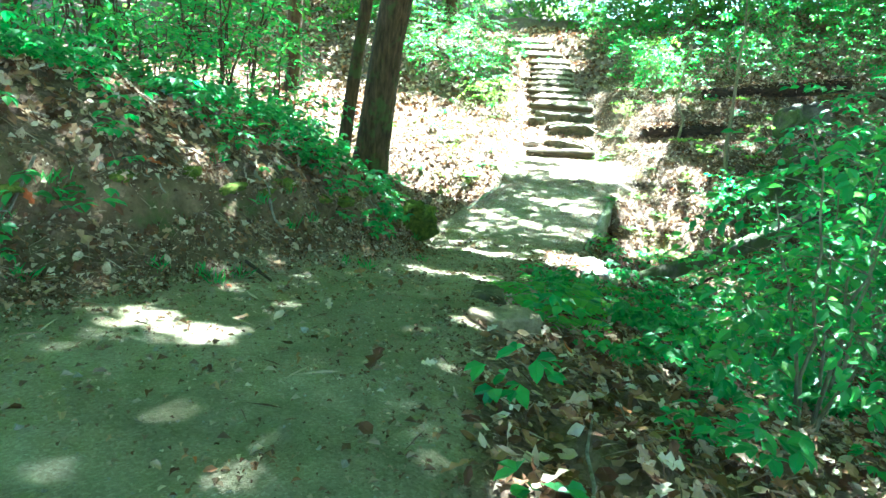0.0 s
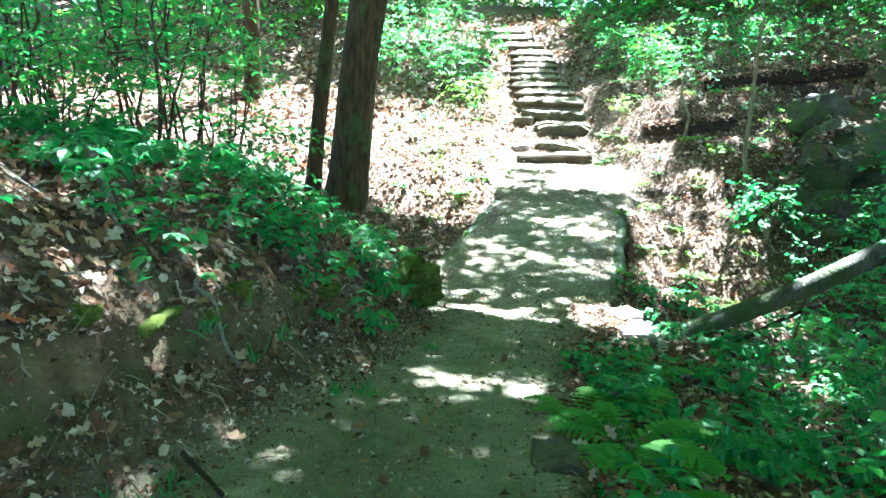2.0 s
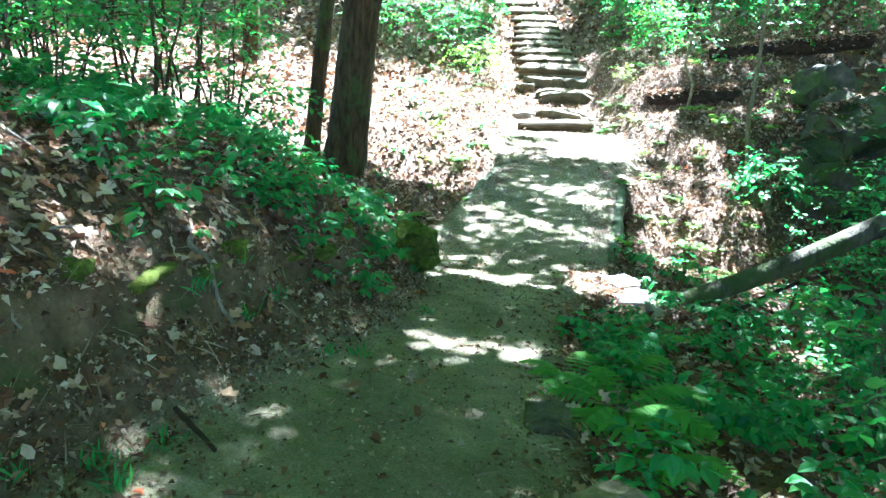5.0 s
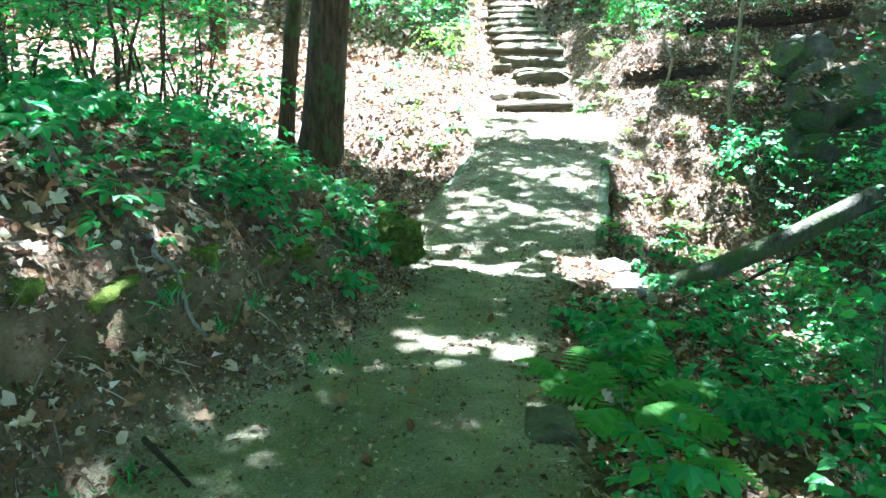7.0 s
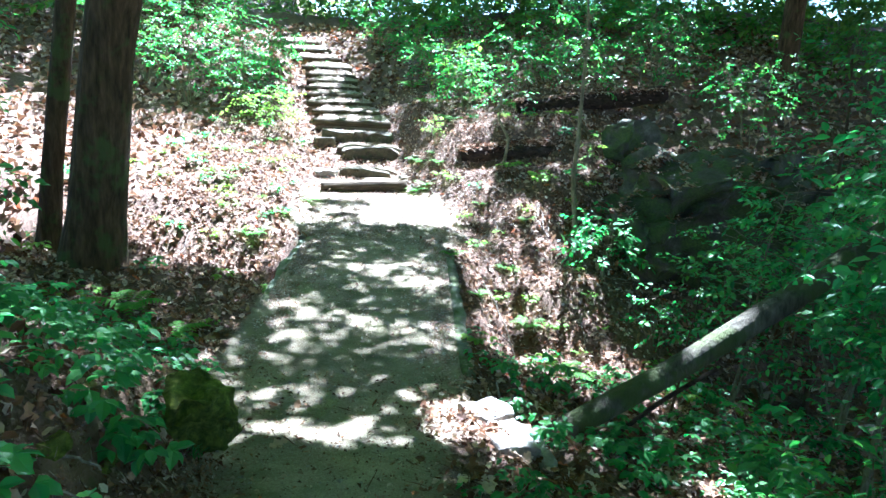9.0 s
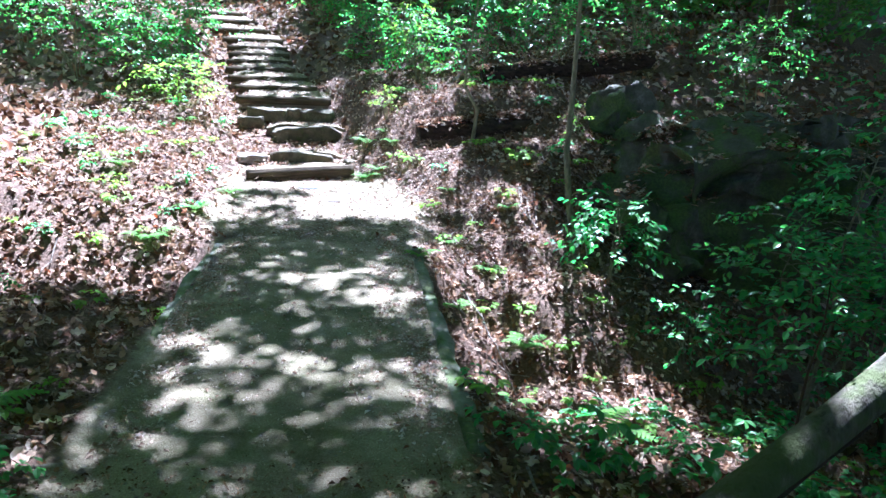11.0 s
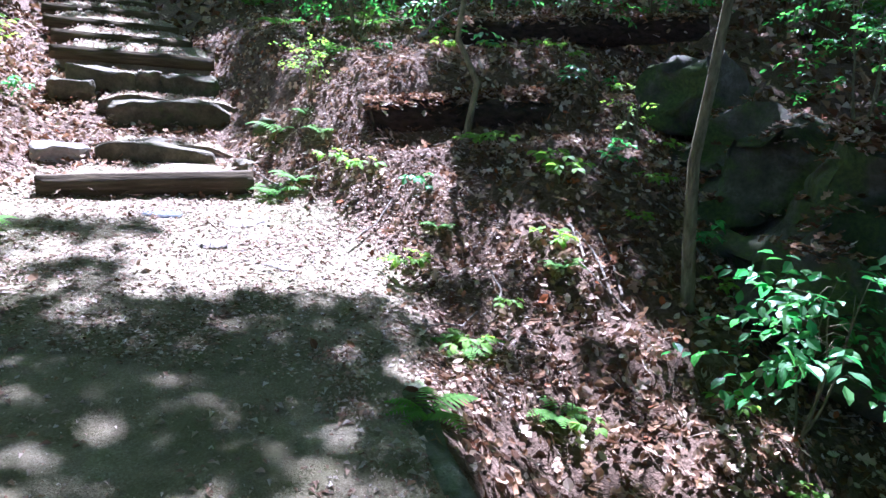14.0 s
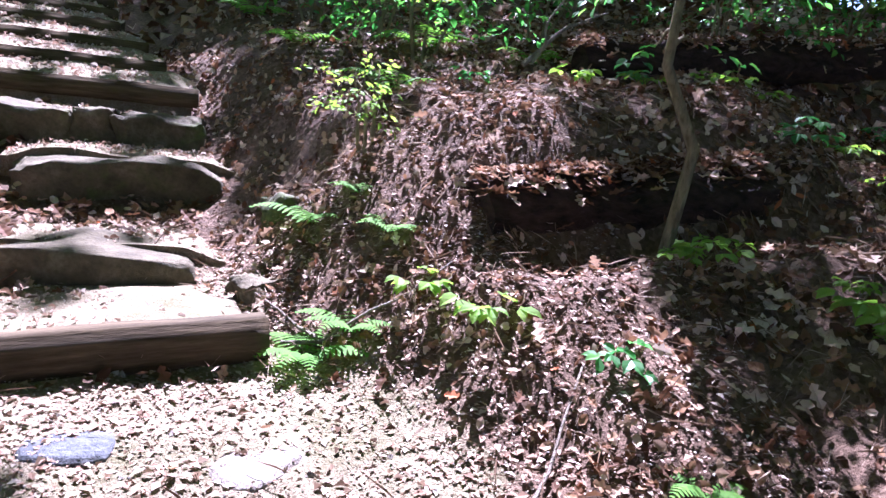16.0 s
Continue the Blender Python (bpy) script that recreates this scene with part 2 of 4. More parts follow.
def spray_shape(rng, leaves=9, length=0.42, leaf=0.1, near=True):
    """A twig's flat spray of alternating leaves along +y."""
    n = leaves
    s = np.linspace(0.15, 1, n)
    places = np.stack([rng.normal(0, .012, n), s * length, -0.12 * length * s ** 2 + rng.normal(0, .012, n)], -1)
    side = np.where(np.arange(n) % 2 == 0, 1, -1)
    yaw = side * rng.uniform(.6, 1.25, n)
    yaw[-1] *= .2
    rot = turns(yaw, rng.normal(-.25, .3, n), rng.normal(0, .35, n))
    return strew(leaf_shape(1, .55, .08) if near else small_leaf(1, .6), places, rot, leaf * rng.uniform(.6, 1.2, n))


def tube(points, radii, sides=8, lumps=0.0, rng=None, cap=True):
    """A tapered tube through points, as places and triangles."""
    pts = [Vector(p) for p in points]
    vs, fs = [], []
    ref = Vector((0.31, 0.17, 0.93)) if abs((pts[-1] - pts[0]).normalized().z) < 0.9 else Vector((1, 0.1, 0))
    for i, p in enumerate(pts):
        d = (pts[min(i + 1, len(pts) - 1)] - pts[max(i - 1, 0)]).normalized()
        a = d.cross(ref).normalized()
        b = d.cross(a)
        for j in range(sides):
            w = 2 * math.pi * j / sides
            r = radii[i] * (1 + (lumps * rng.uniform(-1, 1) if rng is not None else 0))
            vs.append(p + (a * math.cos(w) + b * math.sin(w)) * r)
    for i in range(len(pts) - 1):
        for j in range(sides):
            k = (j + 1) % sides
            a, b, c, d = i * sides + j, i * sides + k, (i + 1) * sides + k, (i + 1) * sides + j
            fs += [(a, b, c), (a, c, d)]
    if cap:
        for base, at in ((0, pts[0]), ((len(pts) - 1) * sides, pts[-1])):
            vs.append(at)
            fs += [(base + j, base + (j + 1) % sides, len(vs) - 1) for j in range(sides)]
    return np.array([tuple(v) for v in vs]), np.array(fs)


def bend(a, b, n, wobble, rng, sag=0.0):
    """n places from a to b that wander a little."""
    a, b = Vector(a), Vector(b)
    out, off = [], Vector((0, 0, 0))
    for i in range(n):
        s = i / (n - 1)
        off = off + Vector(rng.normal(0, wobble, 3)) if 0 < i else off
        out.append(a.lerp(b, s) + off * min(1, 3 * s) + Vector((0, 0, -sag * 4 * s * (1 - s))))
    return out


def rock_mesh(name, size, mat, seed, flat=0.25, cuts=3, rough=0.18):
    """An uneven block of stone, its base at z = 0."""
    bm = bmesh.new()
    bmesh.ops.create_cube(bm, size=1.0)
    bmesh.ops.bevel(bm, geom=bm.edges[:], offset=flat, segments=2, affect="EDGES", profile=0.6)
    bmesh.ops.subdivide_edges(bm, edges=bm.edges[:], cuts=cuts, use_grid_fill=True)
    shift = Vector((seed * 3.7, seed * 1.3, seed * 2.1))
    for v in bm.verts:
        p = Vector((v.co.x * size[0], v.co.y * size[1], v.co.z * size[2]))
        s = min(size)
        n = noise.noise_vector(p / max(size) * 2.2 + shift) * rough * 1.3 + noise.noise_vector(p / max(size) * 6 + shift) * rough * 0.45 + noise.noise_vector(p / max(size) * 15 + shift) * rough * 0.14
        if max(size) > 1.5:
            n += noise.noise_vector(p * 5 + shift) * rough * 0.12 + noise.noise_vector(p * 11 + shift) * rough * 0.06
            n *= 1.0 - 0.9 * (0.5 - min(0.5, abs(noise.noise(p * 1.1 + shift)) * 4))
            n += (noise.noise_vector(p * 1.7 + shift) * .055 + noise.noise_vector(p * 3.3 - shift) * .035) * (1 + abs(noise.noise(p * .8 - shift)) * 2)
            n.z -= .05 * max(0, 1 - abs(noise.noise(p * 1.4 - shift)) * 9)
        v.co = p + n * s
    low, high = min(v.co.z for v in bm.verts), max(v.co.z for v in bm.verts)
    for v in bm.verts:
        v.co.z = (v.co.z - low) * size[2] / (high - low)
    me = bpy.data.meshes.new(name)
    bm.to_mesh(me)
    bm.free()
    for p in me.polygons:
        p.use_smooth = True
    me.materials.append(mat)
    return me


# ---- the lie of the land ----
def curve(y, *knots):
    a = np.array(knots, float).reshape(-1, 2)
    t = np.linspace(a[0, 0], a[-1, 0], 800)
    v = np.interp(t, a[:, 0], a[:, 1])
    w = max(3, int(1.2 / (t[1] - t[0])))
    v = np.convolve(np.pad(v, w, mode="edge"), np.ones(w) / w, "same")[w:-w]
    return np.interp(y, t, v)


def ease(x):
    x = np.clip(x, 0, 1)
    return x * x * (3 - 2 * x)


def path_x(y):
    return curve(y, -6, -1.2, 0, -1.15, 3, -1.58, 5.5, -1.62, 8, -1.87, 13, -1.85, 14.5, -1.85, 16, -2.2, 18, -2.65, 20, -3.2, 22.4, -3.6, 24.4, -5.0, 30, -9)


def path_z(y):
    return curve(y, -40, 1.4, -6, .8, 0, .6, 2, .5, 4, .2, 6, -.15, 8, -.44, 9, -.5, 13.2, -.33, 15, -.08, 16.2, .07, 17.7, .44, 20, 1.3, 24.4, 2.9, 30, 4.6, 45, 7.0)


def path_half(y):
    return curve(y, -6, 1.0, 0, 1.0, 1.7, .85, 3, .66, 5.5, .44, 6.8, .46, 8.4, .85, 13, .95, 14.5, 1.0, 15.6, .9, 16.4, .72, 24, .68, 30, .6)


def rumple(x, y, size, seed):
    """Smooth waves of several lengths, about -1 to 1."""
    r = np.random.RandomState(seed)
    out = 0
    for i in range(7):
        a, k = r.uniform(0, 6.28), 6.28 / size * r.uniform(.6, 1.9)
        out = out + np.sin((x * np.cos(a) + y * np.sin(a)) * k + r.uniform(0, 6.28))
    return out / 4


def height(x, y, deck=False):
    """The ground's height, and how worn and how bare of litter it is."""
    x, y = np.asarray(x, float), np.asarray(y, float)
    px, pz, hw = path_x(y), path_z(y), path_half(y)
    dl, dr = np.maximum(px - hw - x, 0), np.maximum(x - px - hw, 0)
    fade = np.exp(-np.maximum(np.hypot(x + 2, y - 10) - 45, 0) / 60)
    mound = 1 - ease((y - 6.0) / 3.4)
    wob = .08 * rumple(x, y, 1.3, 3) + .04 * rumple(x, y, .35, 4)
    db = np.maximum(dl - .45 * (1 - ease((y - 1.5) / 2.2)), 0)
    face = db + wob * ease(db / .3)
    left = mound * (.06 * ease(dl / .4) + .24 * ease(db / .5) + .2 * ease((face - .4) / .1) + .65 * (1 - np.exp(-np.maximum(db - .5, 0) / .6)) + .06 * np.minimum(dl, 20))
    beyond = ease((y - 12.5) / 2.5)
    left = left + (1 - mound) * (1 - beyond) * (.14 * np.minimum(dl, 9)) + beyond * (.3 * ease(dl / 1.0) + .1 * np.minimum(dl, 25))
    south = -.22 * np.minimum(dr, 9)
    yy = np.minimum(y, 17)
    north = -.64 + .48 * (yy - 13.3) + .3 * np.clip(y - 17, 0, 12) + .15 * np.clip(x, -2, 5)
    north = north - .22 * np.exp(-((y - 16.12) / .22) ** 2) * ease((x + .6) / .4) * ease((1.9 - x) / .5)
    north = north + .16 * ease((y - 16.45) / .25) * ease((18.5 - y) / 1.5) * ease((x + .8) / .4) * ease((2.2 - x) / .5)
    nz = ease((y - 9.6) / 2.2)
    right = (1 - nz) * south + nz * (north - pz) * ease(dr / 1.05)
    z = pz + left + right
    # the stream's bed
    atx = np.clip((x + 2.85) / 2.0, 0, 1)
    yc = 12.0 + (11.2 - 12.0) * atx
    zf = np.where(x < -1.8, -.78 + .1 * np.maximum(-2.85 - x, 0), -.9 - .2 * np.clip(x + 1.8, 0, 5))
    inside = 1 - ease((np.abs(x + 1.84) - .85) / .5)
    half = .35 + inside * 1.2
    steep = .55 + inside * 2.2
    bed = zf + steep * np.maximum(np.abs(y - yc) - half, 0)
    k = .12
    h = np.clip(.5 + .5 * (bed - z) / k, 0, 1)
    z = bed * (1 - h) + z * h - k * h * (1 - h)
    onpath = 1 - ease(np.maximum(dl, dr) / (.35 + .35 * ease((y - 13.2) / .6) * ease((16.6 - y) / .6)))
    z = z + (1 - onpath) * (.05 * rumple(x, y, .9, 5) + .02 * rumple(x, y, .3, 6)) * ease(np.maximum(dl, dr) / .6) + .012 * rumple(x, y, .5, 7) + .006 * rumple(x, y, .16, 8)
    worn = onpath * (1 - ease((y - 15.6) / .5) * .42 - ease((y - 16.8) / .6) * .45)
    bare = mound * (.5 * ease(dl / .2) * (1 - ease((face - .3) / .1)) + ease((face - .3) / .1) * (1 - ease((face - .52) / .1)))
    z = z * fade + (1 - fade) * 2.0
    return z, worn, bare


def top(x, y):
    return float(height(np.array([x]), np.array([y]))[0][0])


def steps_of(a, fine0, fine1, b, step):
    mid = np.arange(fine0, fine1, step)
    lo, hi = [], []
    p, s = fine0, step
    while p > a:
        s *= 1.18
        p -= s
        lo.append(p)
    p, s = mid[-1], step
    while p < b:
        s *= 1.18
        p += s
        hi.append(p)
    return np.array(lo[::-1] + list(mid) + hi)


def build_ground():
    xs, ys = steps_of(-500, -6, 4, 500, .055), steps_of(-500, 0, 19, 500, .055)
    gx, gy = np.meshgrid(xs, ys)
    z, worn, bare = height(gx.ravel(), gy.ravel())
    nx, ny = len(xs), len(ys)
    i = (np.arange(ny - 1)[:, None] * nx + np.arange(nx - 1)[None]).ravel()
    me = mesh_of("ground", np.stack([gx.ravel(), gy.ravel(), z], -1), np.stack([i, i + 1, i + nx + 1, i + nx], -1), GROUND, True)
    for name, data in (("worn", worn), ("bare", bare)):
        me.attributes.new(name, "FLOAT", "POINT").data.foreach_set("value", data.astype(np.float32))
    tagged(new("ground", me), "brown woodland floor with a trodden dirt path and banks", "ground", kind="structure")


build_ground()


# ---- the footbridge over the stream bed ----
def block(name, size, mat, seed, parent, place, label="", rough=0.03, cut=3, along=1):
    """A weathered squared block, centred on place."""
    bm = bmesh.new()
    bmesh.ops.create_cube(bm, size=1.0)
    for v in bm.verts:
        v.co = Vector((v.co.x * size[0], v.co.y * size[1], v.co.z * size[2]))
    bmesh.ops.bevel(bm, geom=bm.edges[:], offset=min(size) * .09, segments=2, affect="EDGES")
    axis = max(range(3), key=lambda i: size[i])
    for i in range(1, 24):
        at = [0, 0, 0]
        at[axis] = (i / 24 - .5) * size[axis]
        no = [0, 0, 0]
        no[axis] = 1
        bmesh.ops.bisect_plane(bm, geom=bm.verts[:] + bm.edges[:] + bm.faces[:], plane_co=at, plane_no=no)
    for v in bm.verts:
        v.co += noise.noise_vector(v.co * 3.1 + Vector((seed * 5.1, seed, 0))) * rough + noise.noise_vector(v.co * 13 + Vector((seed, 0, 0))) * rough * .4
    me = bpy.data.meshes.new(name)
    bm.to_mesh(me)
    bm.free()
    me.materials.append(mat)
    for p in me.polygons:
        p.use_smooth = True
    ob = link(name, me, parent, label)
    ob.location = place
    return ob


def deck_z(y):
    return -.5 + .045 * (y - 9)


def build_bridge():
    root = thing("footbridge", (0, 0, 0), "dirt-covered concrete slab footbridge with mossy edge beams", "bridge")
    xs, ys = np.arange(-2.88, -.8, .04), np.arange(8.6, 13.72, .04)
    gx, gy = np.meshgrid(xs, ys)
    z = deck_z(gy) + .014 * rumple(gx, gy, .6, 21) + .006 * rumple(gx, gy, .17, 22) - .012 * ease((np.abs(gx + 1.86) - .8) / .2) - .05 * ease((gy - 13.45) / .25) - .05 * ease((8.85 - gy) / .25)
    nx, ny = len(xs), len(ys)
    i = (np.arange(ny - 1)[:, None] * nx + np.arange(nx - 1)[None]).ravel()
    n = nx * ny
    v = np.concatenate([np.stack([gx.ravel(), gy.ravel(), z.ravel()], -1), np.stack([gx.ravel(), gy.ravel(), z.ravel() - .2], -1)])
    f = [np.stack([i, i + 1, i + nx + 1, i + nx], -1), np.stack([i + n, i + nx + n, i + nx + 1 + n, i + 1 + n], -1)]
    for edge in (np.arange(nx), np.arange(nx) + (ny - 1) * nx, np.arange(ny) * nx, np.arange(ny) * nx + nx - 1):
        a, b = edge[:-1], edge[1:]
        f.append(np.stack([a, b, b + n, a + n], -1))
    me = mesh_of("deck", v, np.concatenate(f), BRIDGE_DIRT, True)
    worn = np.full(2 * n, 1.0, np.float32)
    me.attributes.new("worn", "FLOAT", "POINT").data.foreach_set("value", worn)
    link("deck", me, root, "trodden sandy dirt")
    right = block("edge_beam", (.13, 4.2, .3), CONCRETE, 1, root, (-.775, 11.1, deck_z(11.1) - .17), "mossy pale concrete", .05)
    right.rotation_euler = (math.atan(.045), 0, 0)
    left = block("edge_beam", (.11, 3.4, .22), CONCRETE, 2, root, (-2.91, 11.6, deck_z(11.6) - .13), "mossy pale concrete", .045)
    left.rotation_euler = (math.atan(.045), 0, 0)
    for y in (9.15, 13.15):
        block("abutment", (2.0, .5, 1.2), BOULDER, y, root, (-1.86, y, deck_z(y) - .82), "dark mossy stone")


build_bridge()


# ---- the stairs ----
TREADS = []


def earth_tread(root, y, xl, w, lift, y0, y1, slope):
    """Packed earth behind a step's riser, in the step's own space."""
    xs, ys = np.linspace(-w / 2 - .05, w / 2 + .05, 30), np.linspace(y0, y1, 9)
    gx, gy = np.meshgrid(xs, ys)
    zz = lift + slope * (gy - y0) + .012 * rumple(gx + xl, gy + y, .4, 31) - .06 * ease((np.abs(gx) - w / 2 + .2) / .25)
    i = (np.arange(8)[:, None] * 30 + np.arange(29)[None]).ravel()
    v = np.stack([gx.ravel(), gy.ravel(), zz.ravel()], -1)
    low = v - (0, 0, .25)
    n = len(v)
    f = [np.stack([i, i + 1, i + 31, i + 30], -1)]
    for e in (np.arange(30), np.arange(30) + 240, np.arange(9) * 30, np.arange(9) * 30 + 29):
        f.append(np.stack([e[:-1], e[1:], e[1:] + n, e[:-1] + n], -1))
    me = mesh_of("tread", np.concatenate([v, low]), np.concatenate(f), GROUND, True)
    me.attributes.new("worn", "FLOAT", "POINT").data.foreach_set("value", np.full(2 * n, 1.0, np.float32))
    link("tread", me, root, "packed dirt")
    TREADS.append((root, w, lift, y0, y1, slope))


def timber_step(y, z, xl, xr, h=.17, turn=0.0, slant=0.0):
    root = thing("timber_step", ((xl + xr) / 2, y, z), "weathered brown squared timber holding a dirt stair tread", "step", "timber stair risers", turn=turn)
    root.rotation_euler.y = -slant
    block("riser_beam", (xr - xl, .1, h), TIMBER, y, root, (0, .05, -h / 2), "", .011)
    earth_tread(root, y, xl, xr - xl - .2, -.035 if z < .3 else -.012, .085 if z < .3 else .06, .82 if z < .3 else .62, .03 if z < .3 else .25)
    return root


for y, z, xl, xr, turn in ((15.95, .22, -3.02, -1.46, .17), (18.95, 1.19, -3.65, -1.92, -.03), (19.5, 1.38, -3.75, -2.2, .02), (20.0, 1.56, -3.95, -2.4, 0.05),
                           (20.5, 1.74, -4.1, -2.7, -.02), (20.97, 1.9, -4.15, -2.8, .03), (21.45, 2.06, -4.2, -2.9, 0.0), (21.95, 2.23, -4.3, -3.0, .04), (22.5, 2.43, -4.5, -3.15, .02),
                           (23.2, 2.68, -4.9, -3.5, .1), (23.9, 2.93, -5.3, -3.9, .15), (24.6, 3.17, -5.8, -4.3, .2)):
    timber_step(y, z, xl, xr, .19 if z < .3 else .15, turn, .06 if z < .3 else .01)


def rock(name, place, size, mat, seed, label, category="rock", turn=0.0, group="", flat=.2, rough=.18, tilt=0.0, cuts=3):
    ob = new(name, rock_mesh(name, size, mat, seed, flat, cuts, rough))
    ob.matrix_basis = Matrix.Translation(place) @ Matrix.Rotation(turn, 4, "Z") @ Matrix.Rotation(tilt, 4, "Y")
    return tagged(ob, label, category, group)


def boulder_step(x, y, z, deep, wide, stones, label):
    """Stones set in a row with the packed earth behind them; z is their top."""
    root = thing("boulder_step", (x, y, z), label, "step", "boulder stair steps")
    for k, (dx, size, seed, turn, flat) in enumerate(stones):
        me = rock_mesh("boulder", size, STONE, seed, flat, 4, .2)
        if size[0] > 1:
            for v in me.vertices:
                u = min(1, abs(v.co.x + .12 * size[0]) / (.62 * size[0]))
                v.co.z *= 1 - (.38 if size[0] > 1.1 else .2) * u ** 4
                v.co.y *= 1 - .25 * u ** 3
        ob = link("boulder", me, root)
        ob.matrix_basis = Matrix.Translation((dx, size[1] / 2, -size[2])) @ Matrix.Rotation(turn, 4, "Z")
    earth_tread(root, y, x, wide, -.05, .3, deep, .07)


boulder_step(-2.28, 16.72, .4, 1.05, 1.15, ((0, (1.02, .5, .36), 1, .03, .12),), "long brown boulder laid as a stair step")
boulder_step(-2.28, 17.66, .78, .8, 1.3, ((0, (1.2, .5, .44), 2, .05, .2),), "rounded wedge-shaped boulder laid as a stair step")
boulder_step(-2.6, 18.38, 1.0, .62, 1.6, ((-.42, (.74, .36, .34), 3, -.05, .16), (.06, (.24, .34, .33), 4, 0, .12), (.46, (.58, .36, .32), 5, .04, .12)), "row of rough brown rocks laid as a stair step")
rock("rock", (-3.05, 16.75, .12), (.42, .34, .22), PALE, 6, "pale grey rock beside the boulder steps", "rock", .3)
rock("rock", (-3.3, 18.3, .6), (.4, .35, .26), STONE, 7, "brown rounded rock beside the stairs", "rock", .4)
rock("rock", (-1.25, 17.4, .36), (.45, .4, .3), BOULDER, 8, "dark mossy rock beside the stairs", "rock", .2)
rock("rock", (-1.5, 16.7, .1), (.25, .2, .2), STONE, 9, "small brown rock beside the stairs", "rock", .5)

# stones bedded in the landing
for i, (x, y, s) in enumerate(((-2.11, 15.55, .28), (-1.53, 15.42, .3), (-1.75, 15.0, .28), (-1.32, 14.6, .22))):
    rock("flat_stone", (x, y, top(x, y) - .065), (s, s * .75, .08), SLATE if i == 0 else PALE, 20 + i, ("dark blue-grey" if i == 0 else "pale") + " flat stone bedded in the dirt landing", "stone", i * .9, "stones in the landing", .3, .15)


# ---- rocks along the way ----
rock("mossy_rock", (-2.44, 7.0, -.2), (.34, .4, .44), MOSS, 11, "rounded rock covered in yellow-green moss", "rock", .3, flat=.42, rough=.32)
rock("white_rock", (-.7, 8.22, -.66), (.34, .3, .24), PALE, 12, "pale broken rock at the path's edge", "rock", .5, flat=.12)
rock("white_rock", (-.57, 7.86, -.7), (.34, .42, .26), PALE, 15, "pale broken rock at the path's edge", "rock", .25, flat=.12)
rock("white_rock", (-.36, 7.8, -.76), (.13, .46, .24), PALE, 18, "narrow upright pale rock at the path's edge", "rock", .2, flat=.1)
rock("edge_stone", (-.7, 3.55, .14), (.32, .28, .19), TAN, 13, "tan stone half buried at the path's edge", "rock", .8)
rock("edge_stone", (-.98, 4.3, .08), (.2, .24, .13), STONE, 14, "brown stone at the path's edge among ferns", "rock", .3)
rock("edge_stone", (-1.02, 6.3, -.26), (.13, .12, .12), STONE, 17, "brown stone at the path's edge", "rock", .1)
big = rock("boulder", (3.72, 14.55, -1.4), (3.3, 2.9, 2.75), BOULDER, 31, "huge dark mossy boulder on the gully's bank", "boulder", -.1, flat=.2, rough=.2, cuts=15)
rock("boulder", (2.68, 16.35, .75), (.9, .7, .95), BOULDER, 33, "grey weathered boulder among leaf litter", "boulder", .4, flat=.25, rough=.24, cuts=4)


# ---- logs ----
def log(name, a, b, r0, r1, mat, label, seed, n=14, wobble=.012, sag=0.0):
    rng = np.random.RandomState(seed)
    pts = bend(a, b, n, wobble, rng, sag)
    radii = [r0 + (r1 - r0) * i / (n - 1) for i in range(n)]
    base = Vector(a)
    v, f = tube(pts, radii, 14, .16 if mat is ROTTEN else .05, rng)
    ob = new(name, mesh_of(name, v - np.array(base), f, mat, True))
    ob.location = base
    return tagged(ob, label, "log")


fallen = log("fallen_log", (-.3, 8.2, -.7), (4.1, 9.55, 2.0), .095, .12, LOGWOOD, "grey-green fallen trunk leaning up out of the gully", 41, sag=.25)
v, f = tube(bend((.35, 8.5, -.8), (1.3, 8.8, -.3), 6, .01, np.random.RandomState(5)), [.02] * 6, 6)
link("dead_branch", mesh_of("dead_branch", v - np.array(fallen.location), f, ROTTEN, True), fallen, "dark thin branch stub")
log("rotten_log", (-.5, 16.4, .73), (1.5, 16.6, 1.02), .17, .16, ROTTEN, "dark rotten log topped with leaf litter", 42, wobble=.02)
log("rotten_log", (.7, 17.9, 1.68), (3.9, 17.8, 2.1), .14, .17, ROTTEN, "dark rotten log on the leafy slope", 43, wobble=.02)
log("branch", (-.9, 13.9, -.3), (-.35, 12.2, -.75), .02, .012, DEAD, "bare dead branch on the gully bank", 44)


# ---- trees ----
def limb_tree(name, base, head, r, label, seed, limbs=6, mat=BARK, limb_from=.45, flare=1.5):
    """A trunk with root flare and a few limbs; returns the root object."""
    rng = np.random.RandomState(seed)
    base, head = Vector(base), Vector(head)
    root = thing(name, base, label, "tree")
    n = 22
    pts = bend((0, 0, -.3), head - base, n, .012 * (head - base).length / 6, rng)
    radii = [r * (1 - .55 * i / (n - 1)) * (1 + (flare - 1) * math.exp(-((i / (n - 1)) * (head - base).length + .0) / .45)) for i in range(n)]
    v, f = tube(pts, radii, 20, .045, rng)
    link("trunk", mesh_of("trunk", v, f, mat, True), root)
    for k in range(limbs):
        s = limb_from + (1 - limb_from) * (k + rng.uniform(0, 1)) / limbs
        p = pts[min(n - 1, int(s * (n - 1)))]
        a = rng.uniform(0, 6.28)
        out = Vector((math.cos(a), math.sin(a), rng.uniform(.3, .9))) * rng.uniform(1.5, 3.2)
        v, f = tube(bend(p, p + out, 7, .06, rng), [r * .3 * (1 - .8 * i / 6) for i in range(7)], 7, .04, rng)
        link("limb", mesh_of("limb", v, f, mat, True), root)
    return root


